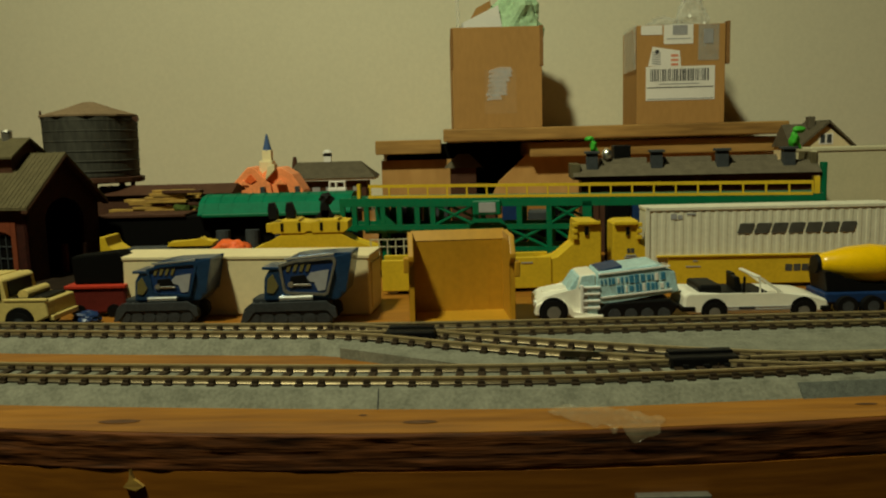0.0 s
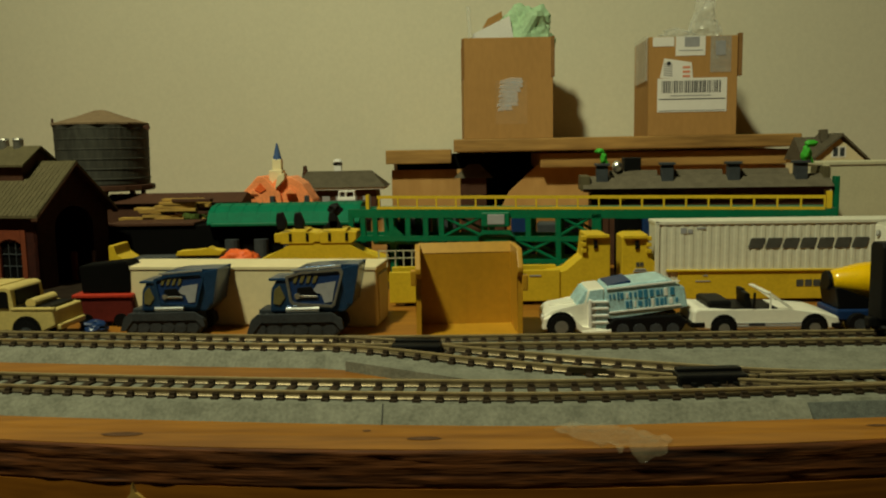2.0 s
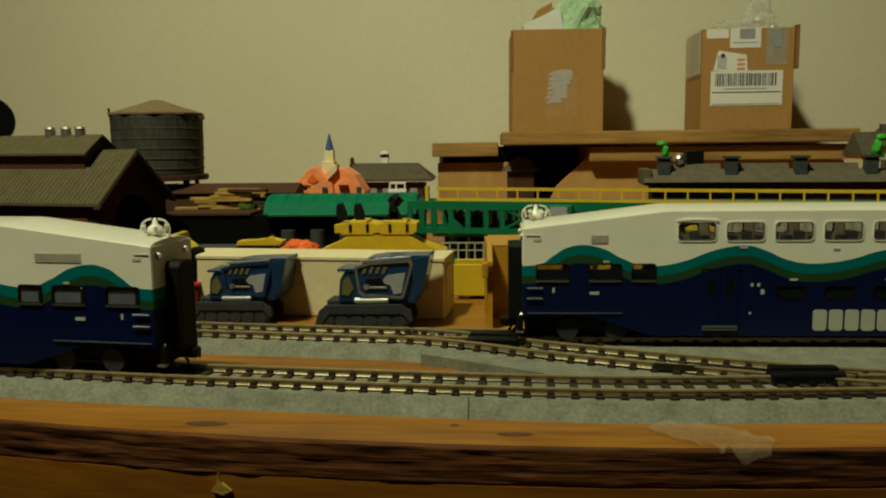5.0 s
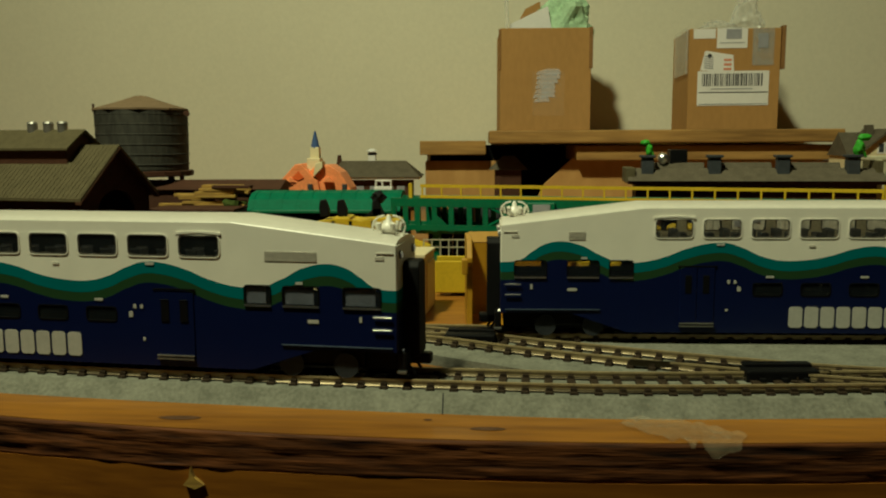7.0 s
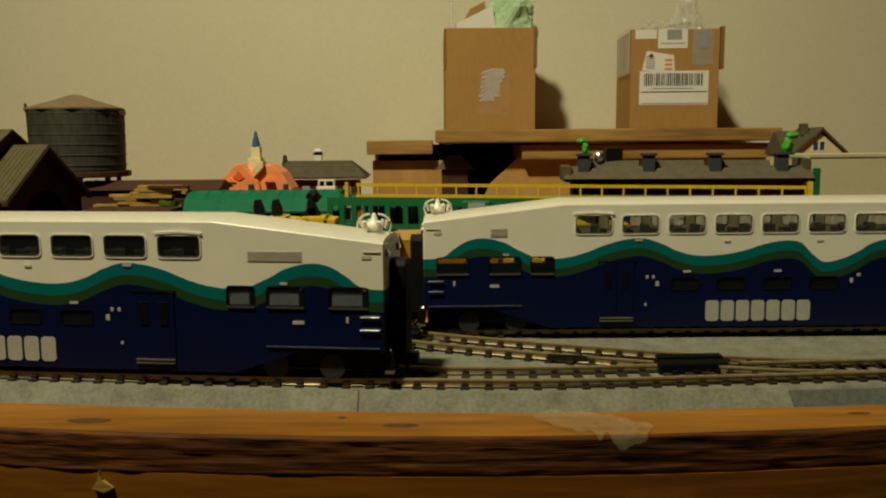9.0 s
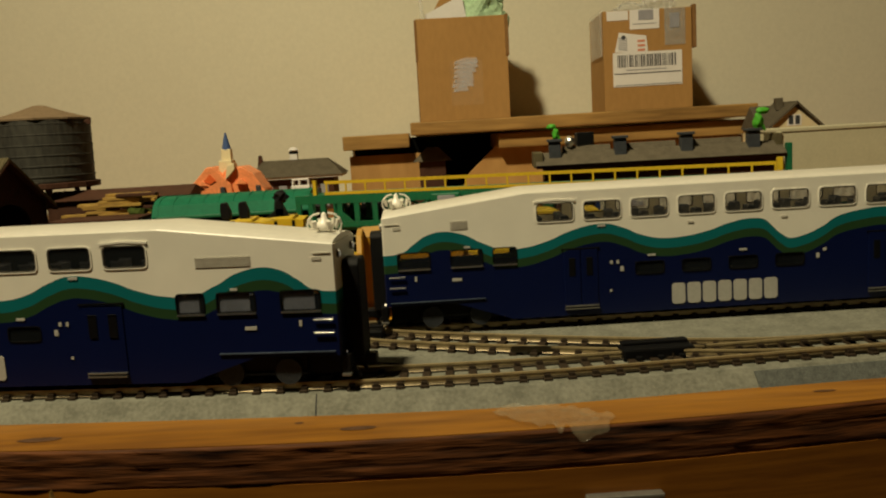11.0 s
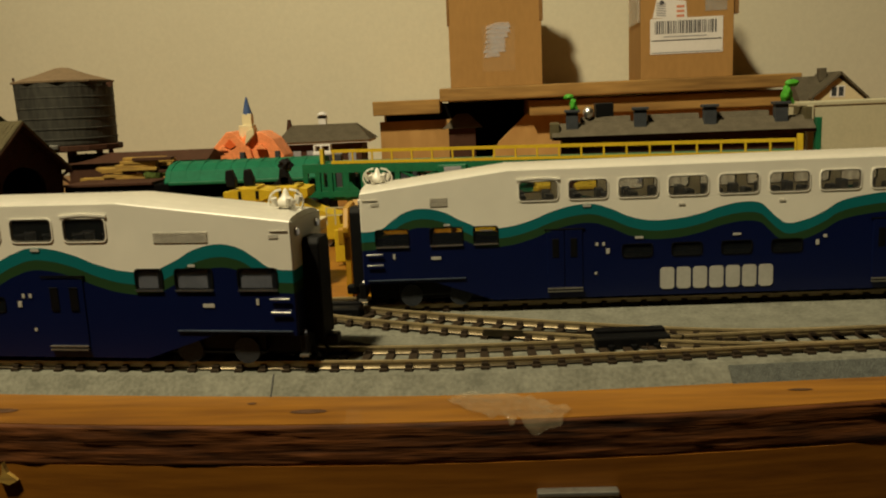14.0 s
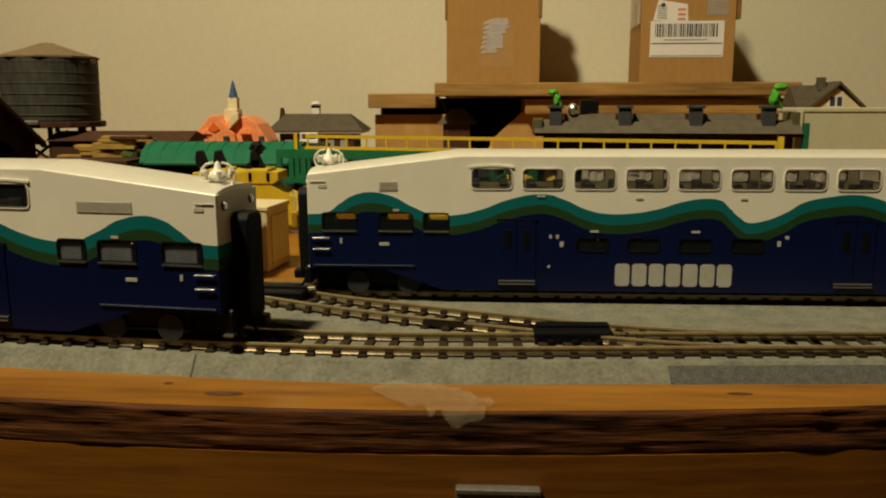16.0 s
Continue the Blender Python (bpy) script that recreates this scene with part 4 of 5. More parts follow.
def mixer(at):
    t = thing("toy_mixer", at, "toy concrete mixer with yellow drum and blue chassis", "toy car", "toy vehicles")
    part("chassis", bx(0, 0.070, 0.003, 0.027, 0.0065, 0.0125, 0.001), BLUEPL, t, "blue chassis")
    part("cradle", slab([(0.002, 0.0120), (0.000, 0.0240), (0.003, 0.0240), (0.020, 0.0165), (0.045, 0.0155), (0.052, 0.0120)], 0.005, 0.025, bevel=0.0006), BLACK, t, "black drum cradle")
    drum = part("drum", join(bmesh.new(), lathe([(0.0042, 0.0), (0.0062, 0.004), (0.0095, 0.016), (0.0110, 0.028), (0.0098, 0.042), (0.005, 0.048)], 24), pose(0.000, 0.015, 0.0265, 0, 91, 0)), MIXYEL, t, "glossy yellow drum", smooth=True)
    part("drum_mouth", join(bmesh.new(), lathe([(0.0030, -0.001), (0.0050, -0.001), (0.0054, 0.001), (0.0030, 0.001)], 20), pose(-0.0002, 0.015, 0.0265, 0, 91, 0)), BLACK, drum)
    for x in (0.0105, 0.0235, 0.056):
        for y in (-0.0005, 0.025):
            wheel(t, x, y, 0.0055, 0.0055, 0.0055, GREYTR)


mixer(pose(0.1935, 0.560, 0.0, 0, 0, 0))

t = thing("red_wagon", pose(-0.2290, 0.604, 0, 0, 0, 0), "small red and black plastic wagon behind the truck", "toy wagon")
# base in a darker red: the shade below the lip is in the colour
part("base", bx(0, 0.034, 0, 0.022, 0.0025, 0.0175, 0.0012), SHADEDRED, t)
part("lip", bx(-0.0005, 0.0345, -0.001, 0.0225, 0.0172, 0.0195, 0.0006), RED, t)
part("hopper", slab([(0.004, 0.0195), (0.003, 0.036), (0.030, 0.0385), (0.033, 0.0350), (0.0325, 0.0195)], 0.003, 0.020, bevel=0.001), VOID, t, "black upper box")
for x in (0.007, 0.027):
    part("wheel", rod((x, -0.001, 0.004), (x, 0.023, 0.004), 0.004, seg=16), BLACK, t)
t = thing("blue_scrap", pose(-0.212, 0.590, 0), "small crumpled blue plastic piece on the table", "scrap")
part("piece", blob(0.007, 1.2, 0.7, 0.55, 0.35, 3.0), BLUEPL, t)
t.location.z = 0.003


# ---- yellow container cars ----
def bogie(t, x, drop=0.0):
    b = part("bogie", bx(x - 0.014, x + 0.014, 0.006, 0.026, drop + 0.003, drop + 0.008, 0.001), BLACK, t)
    for o in (-0.0085, 0.0085):
        part("wheel", rod((x + o, 0.005, drop + 0.0052), (x + o, 0.027, drop + 0.0052), 0.0050, seg=16), STEEL, b)


def well_end(t, x, sg, z0=0.005):
    """The raised end platform of a well car: sg 1 faces the well to its right."""
    part("end_tower", slab([(x + sg * a, z) for a, z in ((0, z0 + 0.012), (0.0, 0.0400), (0.004, 0.0420), (0.0175, 0.0420), (0.0185, 0.0250), (0.030, 0.0150), (0.042, 0.0130), (0.042, z0), (0.004, z0))], 0.003, 0.029, bevel=0.0006), YELLOW, t, "yellow end platform")
    for k in range(3):
        part("lug", bx(min(x + sg * (0.0165), x + sg * 0.0200), max(x + sg * 0.0165, x + sg * 0.0200), 0.001, 0.006, 0.0285 + 0.0045 * k, 0.0315 + 0.0045 * k, 0.0004), YELLOW, t)
    part("bracket", bx(min(x + sg * 0.001, x + sg * 0.017), max(x + sg * 0.001, x + sg * 0.017), 0.0005, 0.0035, 0.0390, 0.0415, 0.0004), YELLOW, t)
    part("slot", bx(min(x + sg * 0.009, x + sg * 0.0115), max(x + sg * 0.009, x + sg * 0.0115), 0.0018, 0.0035, 0.0315, 0.0375), BLACK, t)


t = thing("well_car", pose(0.0972, 0.640, 0.0073, 0, 0, -2.5), "yellow container well car with black markings on its side", "model wagon", "well cars")
t.scale = (0.9, 0.9, 0.9)
t["label"] = "yellow container well car with black markings on its side"
well_end(t, 0.0, 1, -0.004)
part("side_sill", bx(0.038, 0.205, 0.002, 0.0045, -0.0055, 0.0155, 0.0006), YELLOW, t)
part("side_sill", bx(0.038, 0.205, 0.0275, 0.030, -0.0055, 0.0155, 0.0006), YELLOW, t)
part("well_floor", bx(0.038, 0.205, 0.004, 0.028, 0.003, 0.0045), BLACK, t)
part("top_flange", bx(0.030, 0.205, 0.0008, 0.0055, 0.0148, 0.0162, 0.0003), YELLOW, t)
logo(t, 0.117, 0.0035, 0.028, 0.0050, 5, MARK, 0.0018)
logo(t, 0.0095, 0.0185, 0.0055, 0.0033, 2, MARK, 0.0027)
for k, (u, z, w) in enumerate(((0.009, 0.0165, 0.007), (0.008, 0.0150, 0.009), (0.050, 0.0075, 0.010), (0.055, 0.0115, 0.003))):
    part("marking", bx(u, u + w, 0.0016, 0.0032, z, z + 0.0007), GREYINK, t)
bogie(t, 0.012, -0.0081)
bogie(t, 0.195, -0.0081)

t = thing("shipping_container", pose(0.1180, 0.6413, 0.0116, 0, 0, -2.5), "white corrugated shipping container with a black painted mark", "container")
t.scale = (0.9, 0.9, 0.9)
part("core", bx(0, 0.168, 0.0005, 0.026, 0.0, 0.0455, 0.0006), CONT, t)
for k in range(27):
    x = 0.004 + 0.006 * k
    part("corrugation", slab([(x, 0.0006), (x + 0.0008, 0.0002), (x + 0.0030, 0.0002), (x + 0.0038, 0.0006)], 0.002, 0.0440, "z"), CONT, t)
for z0, z1 in ((0.0, 0.002), (0.0438, 0.0462)):
    part("rail_beam", bx(-0.0005, 0.1685, -0.0004, 0.0264, z0, z1, 0.0003), CONT, t)
for x0 in (-0.0006, 0.1655):
    part("corner_post", bx(x0, x0 + 0.003, -0.0004, 0.003, 0.0, 0.0462, 0.0003), CONT, t)
logo(t, 0.0605, 0.0262, 0.080, 0.0075, 7, MARK, -0.0001, 0.3)
for u, z, w, h in ((0.0165, 0.0375, 0.004, 0.004), (0.0215, 0.0375, 0.003, 0.003), (0.0275, 0.0405, 0.006, 0.0012)):
    part("marking", bx(u, u + w, -0.0001, 0.001, z, z + h), GREYINK, t)

t = thing("well_car", pose(-0.0004, 0.639, 0.0082, 0, 0, 0), "yellow empty container well car beside the dump bed", "model wagon", "well cars")
t.scale = (0.9, 0.9, 0.9)
well_end(t, 0.1005, -1, -0.005)
part("side_sill", bx(-0.052, 0.066, 0.002, 0.0045, -0.0065, 0.0165, 0.0006), YELLOW, t)
part("side_sill", bx(-0.052, 0.066, 0.0275, 0.030, -0.0065, 0.0165, 0.0006), YELLOW, t)
part("well_floor", bx(-0.052, 0.066, 0.004, 0.028, 0.003, 0.0045), BLACK, t)
part("hand_rail", bx(-0.062, 0.000, 0.0300, 0.0308, 0.0225, 0.0232), PALE, t)
for k in range(11):
    part("post", bx(-0.062 + 0.006 * k, -0.0612 + 0.006 * k, 0.0300, 0.0308, 0.016, 0.0285), PALE, t)
part("hand_rail", bx(-0.062, 0.000, 0.0300, 0.0308, 0.0280, 0.0288), PALE, t)
for u, z, w in ((0.020, 0.0125, 0.018), (0.045, 0.0120, 0.008)):
    part("marking", bx(u, u + w, 0.0016, 0.0022, z, z + 0.0008), GREYINK, t)
bogie(t, 0.080, -0.0091)
bogie(t, -0.036, -0.0091)

t = thing("well_car", pose(-0.1357, 0.7035, 0.0, 0, 0, 0), "yellow well car with paired end towers behind the cream trailer", "model wagon", "well cars")
t.scale = (0.92, 0.9, 0.885)
part("deck", slab([(-0.010, 0.006), (-0.008, 0.026), (0.004, 0.0300), (0.016, 0.0385), (0.058, 0.0385), (0.072, 0.0290), (0.088, 0.0245), (0.090, 0.006)], 0.003, 0.029, bevel=0.0008), YELLOW, t)
for x in (0.0065, 0.0365):
    part("end_tower", slab([(x + 0.002, 0.0375), (x, 0.0405), (x, 0.0465), (x + 0.008, 0.0465), (x + 0.009, 0.0480), (x + 0.021, 0.0480), (x + 0.022, 0.0465), (x + 0.0295, 0.0465), (x + 0.0295, 0.0405), (x + 0.026, 0.0375)], 0.0022, 0.031, bevel=0.0006), YELLOW, t, "yellow stepped tower")
    for o in (0.008, 0.021):
        part("slot", bx(x + o, x + o + 0.0022, 0.0017, 0.0035, 0.0398, 0.0460), BLACK, t)
    part("cap", bx(x + 0.009, x + 0.022, 0.004, 0.028, 0.0470, 0.0488, 0.0006), YELLOW, t)
    part("lug", bx(x - 0.003, x + 0.002, 0.002, 0.008, 0.0390, 0.0460, 0.0005), YELLOW, t)
bogie(t, 0.012)
bogie(t, 0.068)
for x, h, top in ((-0.1285, 0.0565, 0), (-0.1160, 0.0565, 0), (-0.0915, 0.0580, 1)):
    t = thing("black_clamp", pose(x, 0.714, 0.0431, 0, 0, 0), "small black plastic clamp standing on the yellow car", "clamp", "black clamps")
    part("stem", slab([(-0.003, 0), (-0.0038, 0.006), (-0.0030, 0.0115), (0.0008, 0.0120), (0.0035, 0.0050), (0.003, 0)], -0.003, 0.003, bevel=0.0007), RUBBER, t)
    if top:
        part("foot", slab([(-0.009, 0.0), (-0.002, 0.006), (0.003, 0.006), (0.006, 0.0)], -0.003, 0.003, bevel=0.0005), RUBBER, t)
        part("claw", blob(0.0042, 1.25, 0.7, 1.0, 0.5, 8.0, 2), RUBBER, t).location = (0.0012, 0, 0.0135)
t = thing("well_car", pose(-0.285, 0.70, 0.0, 0, 0, 0), "yellow end of a dark flat wagon beside the engine shed", "model wagon", "well cars")
part("end_plate", slab([(0.036, 0.010), (0.036, 0.036), (0.040, 0.036), (0.041, 0.0290), (0.056, 0.0190), (0.056, 0.010)], 0.003, 0.029, bevel=0.0006), YELLOW, t)
part("deck", bx(0.040, 0.15, 0.003, 0.029, 0.008, 0.0125, 0.0006), BLACK, t)
part("load", bx(0.050, 0.11, 0.006, 0.026, 0.0125, 0.0262, 0.0015), GREYTR, t)
bogie(t, 0.06)
bogie(t, 0.135)
t = thing("yellow_boat", pose(-0.186, 0.705, 0.0260), "small yellow plastic hull lying on the wagon", "toy boat")
part("hull", slab([(-0.017, 0.0), (-0.015, 0.0035), (0.004, 0.004), (0.0075, 0.0065), (0.010, 0.004), (0.0175, 0.0035), (0.015, 0.0)], 0, 0.010, bevel=0.0006), YELLOW, t)
t = thing("orange_bundle", pose(-0.1535, 0.690, 0.0275, 0, 0, 0), "crumpled orange plastic toy behind the trailer", "toy")
part("body", blob(0.0092, 1.25, 0.7, 0.62, 0.5, 5.0), HOTORANGE, t, smooth=True)
part("arm", rod((0.004, -0.002, 0.003), (0.0150, -0.004, -0.006), 0.0028, 0.0018, 8), HOTORANGE, t)
part("base", bx(-0.010, 0.010, -0.006, 0.006, -0.0275, -0.004, 0.001), BLACK, t)


# ---- green gantry crane with yellow walkway ----
t = thing("gantry_crane", pose(-0.0665, 0.7365, 0.0093, 0, -0.68, -12.2), "green lattice gantry crane with yellow walkway rail", "crane")
t.scale = (0.837, 0.837, 0.885)


def slant(x):
    return -0.0045 * x / 0.37


for y in (0.0, 0.034):
    part("top_beam", slab([(-0.022, 0.0442), (0.376, 0.0395), (0.376, 0.0475), (-0.022, 0.0512)], y, y + 0.003), GREEN, t)
    part("bottom_beam", slab([(-0.022, 0.0246), (0.19, 0.0235), (0.19, 0.0275), (-0.022, 0.0292)], y, y + 0.003), GREEN, t)
    for x in (-0.022, -0.011, 0.0, 0.015, 0.030, 0.046, 0.060, 0.098, 0.135, 0.160, 0.192):
        part("upright", bx(x, x + 0.0045, y + 0.0002, y + 0.0028, 0.0235 if x < 0.15 else 0.004, 0.0460), GREEN, t)
    for a, b in ((0.064, 0.098), (0.163, 0.192)):
        part("brace", rod((a, y + 0.0015, 0.028), (b, y + 0.0015, 0.044), 0.0012, seg=6), GREEN, t)
        part("brace", rod((a, y + 0.0015, 0.044), (b, y + 0.0015, 0.028), 0.0012, seg=6), GREEN, t)
    part("gusset", slab([(0.010, 0.0290), (0.028, 0.0290), (0.019, 0.0370)], y + 0.0005, y + 0.0025), GREEN, t)
    part("leg", slab([(0.190, -0.0122), (0.1975, -0.0122), (0.1975, 0.0450), (0.190, 0.0450)], y, y + 0.004), GREEN, t)
    part("lower_beam", bx(0.120, 0.195, y, y + 0.003, 0.006, 0.0095), GREEN, t)
    part("brace", rod((0.124, y + 0.0015, 0.009), (0.160, y + 0.0015, 0.026), 0.0013, seg=6), GREEN, t)
    part("brace", rod((0.160, y + 0.0015, 0.009), (0.124, y + 0.0015, 0.026), 0.0013, seg=6), GREEN, t)
    part("brace", rod((0.163, y + 0.0015, 0.026), (0.192, y + 0.0015, 0.007), 0.0013, seg=6), GREEN, t)
    part("upright", bx(0.120, 0.1245, y, y + 0.003, 0.006, 0.026), GREEN, t)
part("deck", slab([(0, 0.0500), (0.376, 0.0462), (0.376, 0.0476), (0, 0.0514)], 0.001, 0.036), GREEN, t)
part("lower_deck", bx(0.0, 0.06, 0.002, 0.034, 0.0215, 0.0250), GREEN, t)
part("cab", bx(0.098, 0.122, -0.004, 0.004, 0.0360, 0.0475, 0.0008), GREEN, t, "green operator cab")
part("cab_window", bx(0.1035, 0.118, -0.0046, -0.0030, 0.0380, 0.0460, 0.0003), GREYINK, t, "pale grey cab window")
part("cab_arch", slab([(0.094, 0.0275), (0.098, 0.0330), (0.122, 0.0330), (0.126, 0.0275), (0.120, 0.0300), (0.100, 0.0300)], -0.003, 0.003), GREEN, t)
for y in (0.0005,):
    rail = part("walkway_rail", slab([(0.005, 0.0597), (0.368, 0.0547), (0.368, 0.0572), (0.005, 0.0622)], y, y + 0.0012), YELLOW, t, "yellow walkway rail")
    for k in range(22):
        x = 0.006 + 0.0172 * k
        part("post", bx(x, x + 0.0014, y + 0.0001, y + 0.0011, 0.0510 + slant(x), 0.0612 + slant(x)), YELLOW, rail)
    part("toe_board", slab([(0.005, 0.0510), (0.368, 0.0465), (0.368, 0.0485), (0.005, 0.0532)], y - 0.0006, y + 0.0016), YELLOW, t)
part("end_post", bx(0.369, 0.373, 0.0, 0.004, 0.0470, 0.0600), YELLOW, t)
part("end_post", bx(-0.006, -0.003, 0.002, 0.006, 0.0440, 0.0630), YELLOW, t)
for x in (0.012, 0.357):
    part("support", bx(x, x + 0.006, 0.012, 0.020, -0.0106 - 0.0118 * x, 0.046), GREEN, t)
t = thing("clutter_parts", pose(-0.062, 0.774, 0, 0, 0, -8), "grey and dark toy parts behind the crane lattice", "toy parts")
random.seed(9)
for k in range(13):
    x = 0.002 + 0.0195 * k
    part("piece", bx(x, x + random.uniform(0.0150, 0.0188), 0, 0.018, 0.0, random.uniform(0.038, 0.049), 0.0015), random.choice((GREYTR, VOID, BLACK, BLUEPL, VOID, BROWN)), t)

# green platform roof; its base is near-black in place of the shade below
t = thing("platform_canopy", pose(-0.209, 0.80, 0, 0, 0, 0), "long green curved canopy roof over a wagon body blackened for shade", "canopy")
bm = slab([(0.000, 0.0405), (0.006, 0.0490), (0.016, 0.0535), (0.030, 0.0550), (0.044, 0.0535), (0.050, 0.0450), (0.050, 0.0430), (0.000, 0.0390)], 0.0, 0.125, "x", 0.0005)
part("roof", bm, CANOPY, t, "green ribbed canopy")
for k in range(11):
    part("seam", slab([(0.000, 0.0408), (0.006, 0.0494), (0.016, 0.0540), (0.030, 0.0555), (0.030, 0.0548), (0.006, 0.0485)], 0.004 + 0.0118 * k, 0.0048 + 0.0118 * k, "x"), CANOPY, t)
part("red_end", bx(-0.085, -0.012, 0.006, 0.046, 0.0385, 0.0410, 0.0005), BROWN, t, "dull brown deck")
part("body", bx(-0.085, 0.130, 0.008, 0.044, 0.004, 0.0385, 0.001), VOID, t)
part("frame", bx(0.004, 0.118, -0.002, 0.003, 0.0380, 0.0405, 0.0005), GREEN, t)
for k in range(5):
    part("barrel", rod((0.02 + 0.024 * k, 0.002, 0.008), (0.02 + 0.024 * k, 0.002, 0.027), 0.006, seg=14), GREYTR, t)

# lumber load
t = thing("lumber_stack", pose(-0.300, 0.845, 0.0, 0, 0, 0), "stack of yellow-brown model lumber on a dark wagon", "lumber")
part("wagon", bx(0.0, 0.10, 0.0, 0.035, 0.004, 0.034, 0.001), BROWN, t)
random.seed(11)
for k in range(26):
    x, w = random.uniform(-0.005, 0.05), random.uniform(0.03, 0.055)
    z = 0.034 + 0.0027 * (k // 3)
    if k >= 18:
        x, w = random.uniform(0.030, 0.05), random.uniform(0.025, 0.04)
    p = part("board", bx(0, w, 0, 0.008, 0, 0.0026, 0.0003), TIMBER if k % 4 else BROWN, t)
    p.matrix_basis = pose(x, 0.002 + 0.009 * (k % 3), z, 0, 0, random.uniform(-7, 7))
part("brush", blob(0.010, 1.2, 0.7, 0.8, 0.6, 2.0), MOSS, t).location = (0.066, 0.0, 0.038)

# ---- buildings ----
t = thing("low_building", pose(-0.335, 0.905, 0.0), "low dark brown model building behind the lumber wagon", "model building")
part("wall", bx(0.0, 0.125, 0.0, 0.05, 0.0, 0.0520, 0.001), BROWN, t)
part("roof", slab([(-0.004, 0.0515), (0.020, 0.0600), (0.054, 0.0515)], -0.004, 0.129, "x", 0.0005), BROWN, t)

t = thing("engine_shed", pose(-0.3038, 0.713, 0, 0, 0, -13.7), "dark red brick model engine shed with arched doorway and tan roof", "model building")
t.scale = (0.934, 0.934, 0.969)
SW, SL, EZ, PZ = 0.0845, 0.165, 0.0600, 0.0935
arch = [(0.020, 0.0)] + [(SW / 2 - 0.0225 * math.cos(radians(a)), 0.0455 + 0.0165 * math.sin(radians(a))) for a in range(0, 181, 15)] + [(SW - 0.020, 0.0)]
bm = slab([(0, 0), (0, EZ), (SW / 2, PZ), (SW, EZ), (SW, 0)] + arch[::-1], -0.003, 0.0, "x")
part("gable_wall", bm, BRICK, t, "dark brick gable with arch")
part("gable_wall", slab([(0, 0), (0, EZ), (SW / 2, PZ), (SW, EZ), (SW, 0)], -SL, -SL + 0.003, "x"), BRICK, t)
part("back_wall", bx(-SL, 0, SW - 0.003, SW, 0, EZ), BRICK, t)
# floor and window panels coloured near-black for the unlit inside
part("interior", bx(-SL + 0.004, -0.012, 0.004, SW - 0.004, 0.0, 0.001), VOID, t)
wins = [(-0.034 - 0.030 * k) for k in range(4)]
bm = bmesh.new()
xs2 = sorted([-SL, 0.0] + [v for w in wins for v in (w, w + 0.019)])
for a, b in zip(xs2, xs2[1:]):
    if any(abs(a - w) < 1e-6 for w in wins):
        bx(a, b, 0.0, 0.003, 0.0, 0.010, 0, bm)
        bx(a, b, 0.0, 0.003, 0.0375, EZ, 0, bm)
    else:
        bx(a, b, 0.0, 0.003, 0.0, EZ, 0, bm)
part("side_wall", bm, BRICK, t)
for w in wins:
    n0, n1 = w - 0.0055, w + 0.0245
    part("panel", bx(w + 0.0195, n1 - 0.0005, -0.0012, 0.0, 0.002, 0.0465, 0.0004), PANELRED, t, "orange brick panel")
    part("panel", bx(n0 + 0.0005, w - 0.0005, -0.0012, 0.0, 0.002, 0.0465, 0.0004), PANELRED, t)
    part("panel", slab([(w - 0.0005, 0.0465), (w - 0.0005, 0.0365), (w + 0.004, 0.0390), (w + 0.0095, 0.0400), (w + 0.015, 0.0390), (w + 0.0195, 0.0365), (w + 0.0195, 0.0465)], -0.0012, 0.0), PANELRED, t)
    win = part("window", bx(w, w + 0.019, 0.0018, 0.0024, 0.010, 0.0375), VOID, t)
    for z in (0.019, 0.028):
        part("glazing_bar", bx(w, w + 0.019, 0.0008, 0.0018, z, z + 0.0008), GREYTR, win)
    for x in (0.006, 0.0125):
        part("glazing_bar", bx(w + x, w + x + 0.0007, 0.0008, 0.0018, 0.010, 0.0375), GREYTR, win)
for s in (0, 1):
    y0, y1 = (-0.006, SW / 2) if s == 0 else (SW + 0.006, SW / 2)
    zl = EZ - 0.0055
    part("roof", slab([(y0, zl + 0.001), (y1, PZ + 0.001), (y1, PZ + 0.0035), (y0, zl + 0.0035)], -SL - 0.004, 0.006, "x", 0.0004), ROOFTAN, t, "tan corrugated roof")
for k in range(40):
    x = 0.005 - 0.0042 * k
    part("roof_rib", slab([(-0.0064, EZ - 0.0022), (SW / 2, PZ + 0.0036), (SW / 2, PZ + 0.0038), (-0.0064, EZ - 0.0019)], x - 0.0006, x, "x"), ROOFTAN, t)
part("barge_board", slab([(-0.006, EZ - 0.0065), (SW / 2, PZ - 0.0005), (SW + 0.006, EZ - 0.0065), (SW + 0.006, EZ - 0.0045), (SW / 2, PZ + 0.0015), (-0.006, EZ - 0.0045)], 0.001, 0.0065, "x"), BROWN, t)
part("monitor", slab([(0.024, 0.0800), (0.024, 0.0935), (SW / 2, 0.1060), (SW - 0.024, 0.0935), (SW - 0.024, 0.0800)], -0.125, -0.030, "x"), BROWN, t, "brown roof monitor")
for s in (0, 1):
    y0 = 0.020 if s == 0 else SW - 0.020
    part("monitor_roof", slab([(y0, 0.0925), (SW / 2, 0.1070), (SW / 2, 0.1090), (y0, 0.0945)], -0.129, -0.026, "x", 0.0003), ROOFTAN, t)
for x in (-0.048, -0.062, -0.078):
    vent = part("roof_vent", rod((x, SW / 2, 0.106), (x, SW / 2, 0.1135), 0.0040, 0.0040, 14), STEEL, t, "grey roof vent")
    part("cap", rod((x, SW / 2, 0.1135), (x, SW / 2, 0.1150), 0.0046, 0.0036, 14), STEEL, vent)
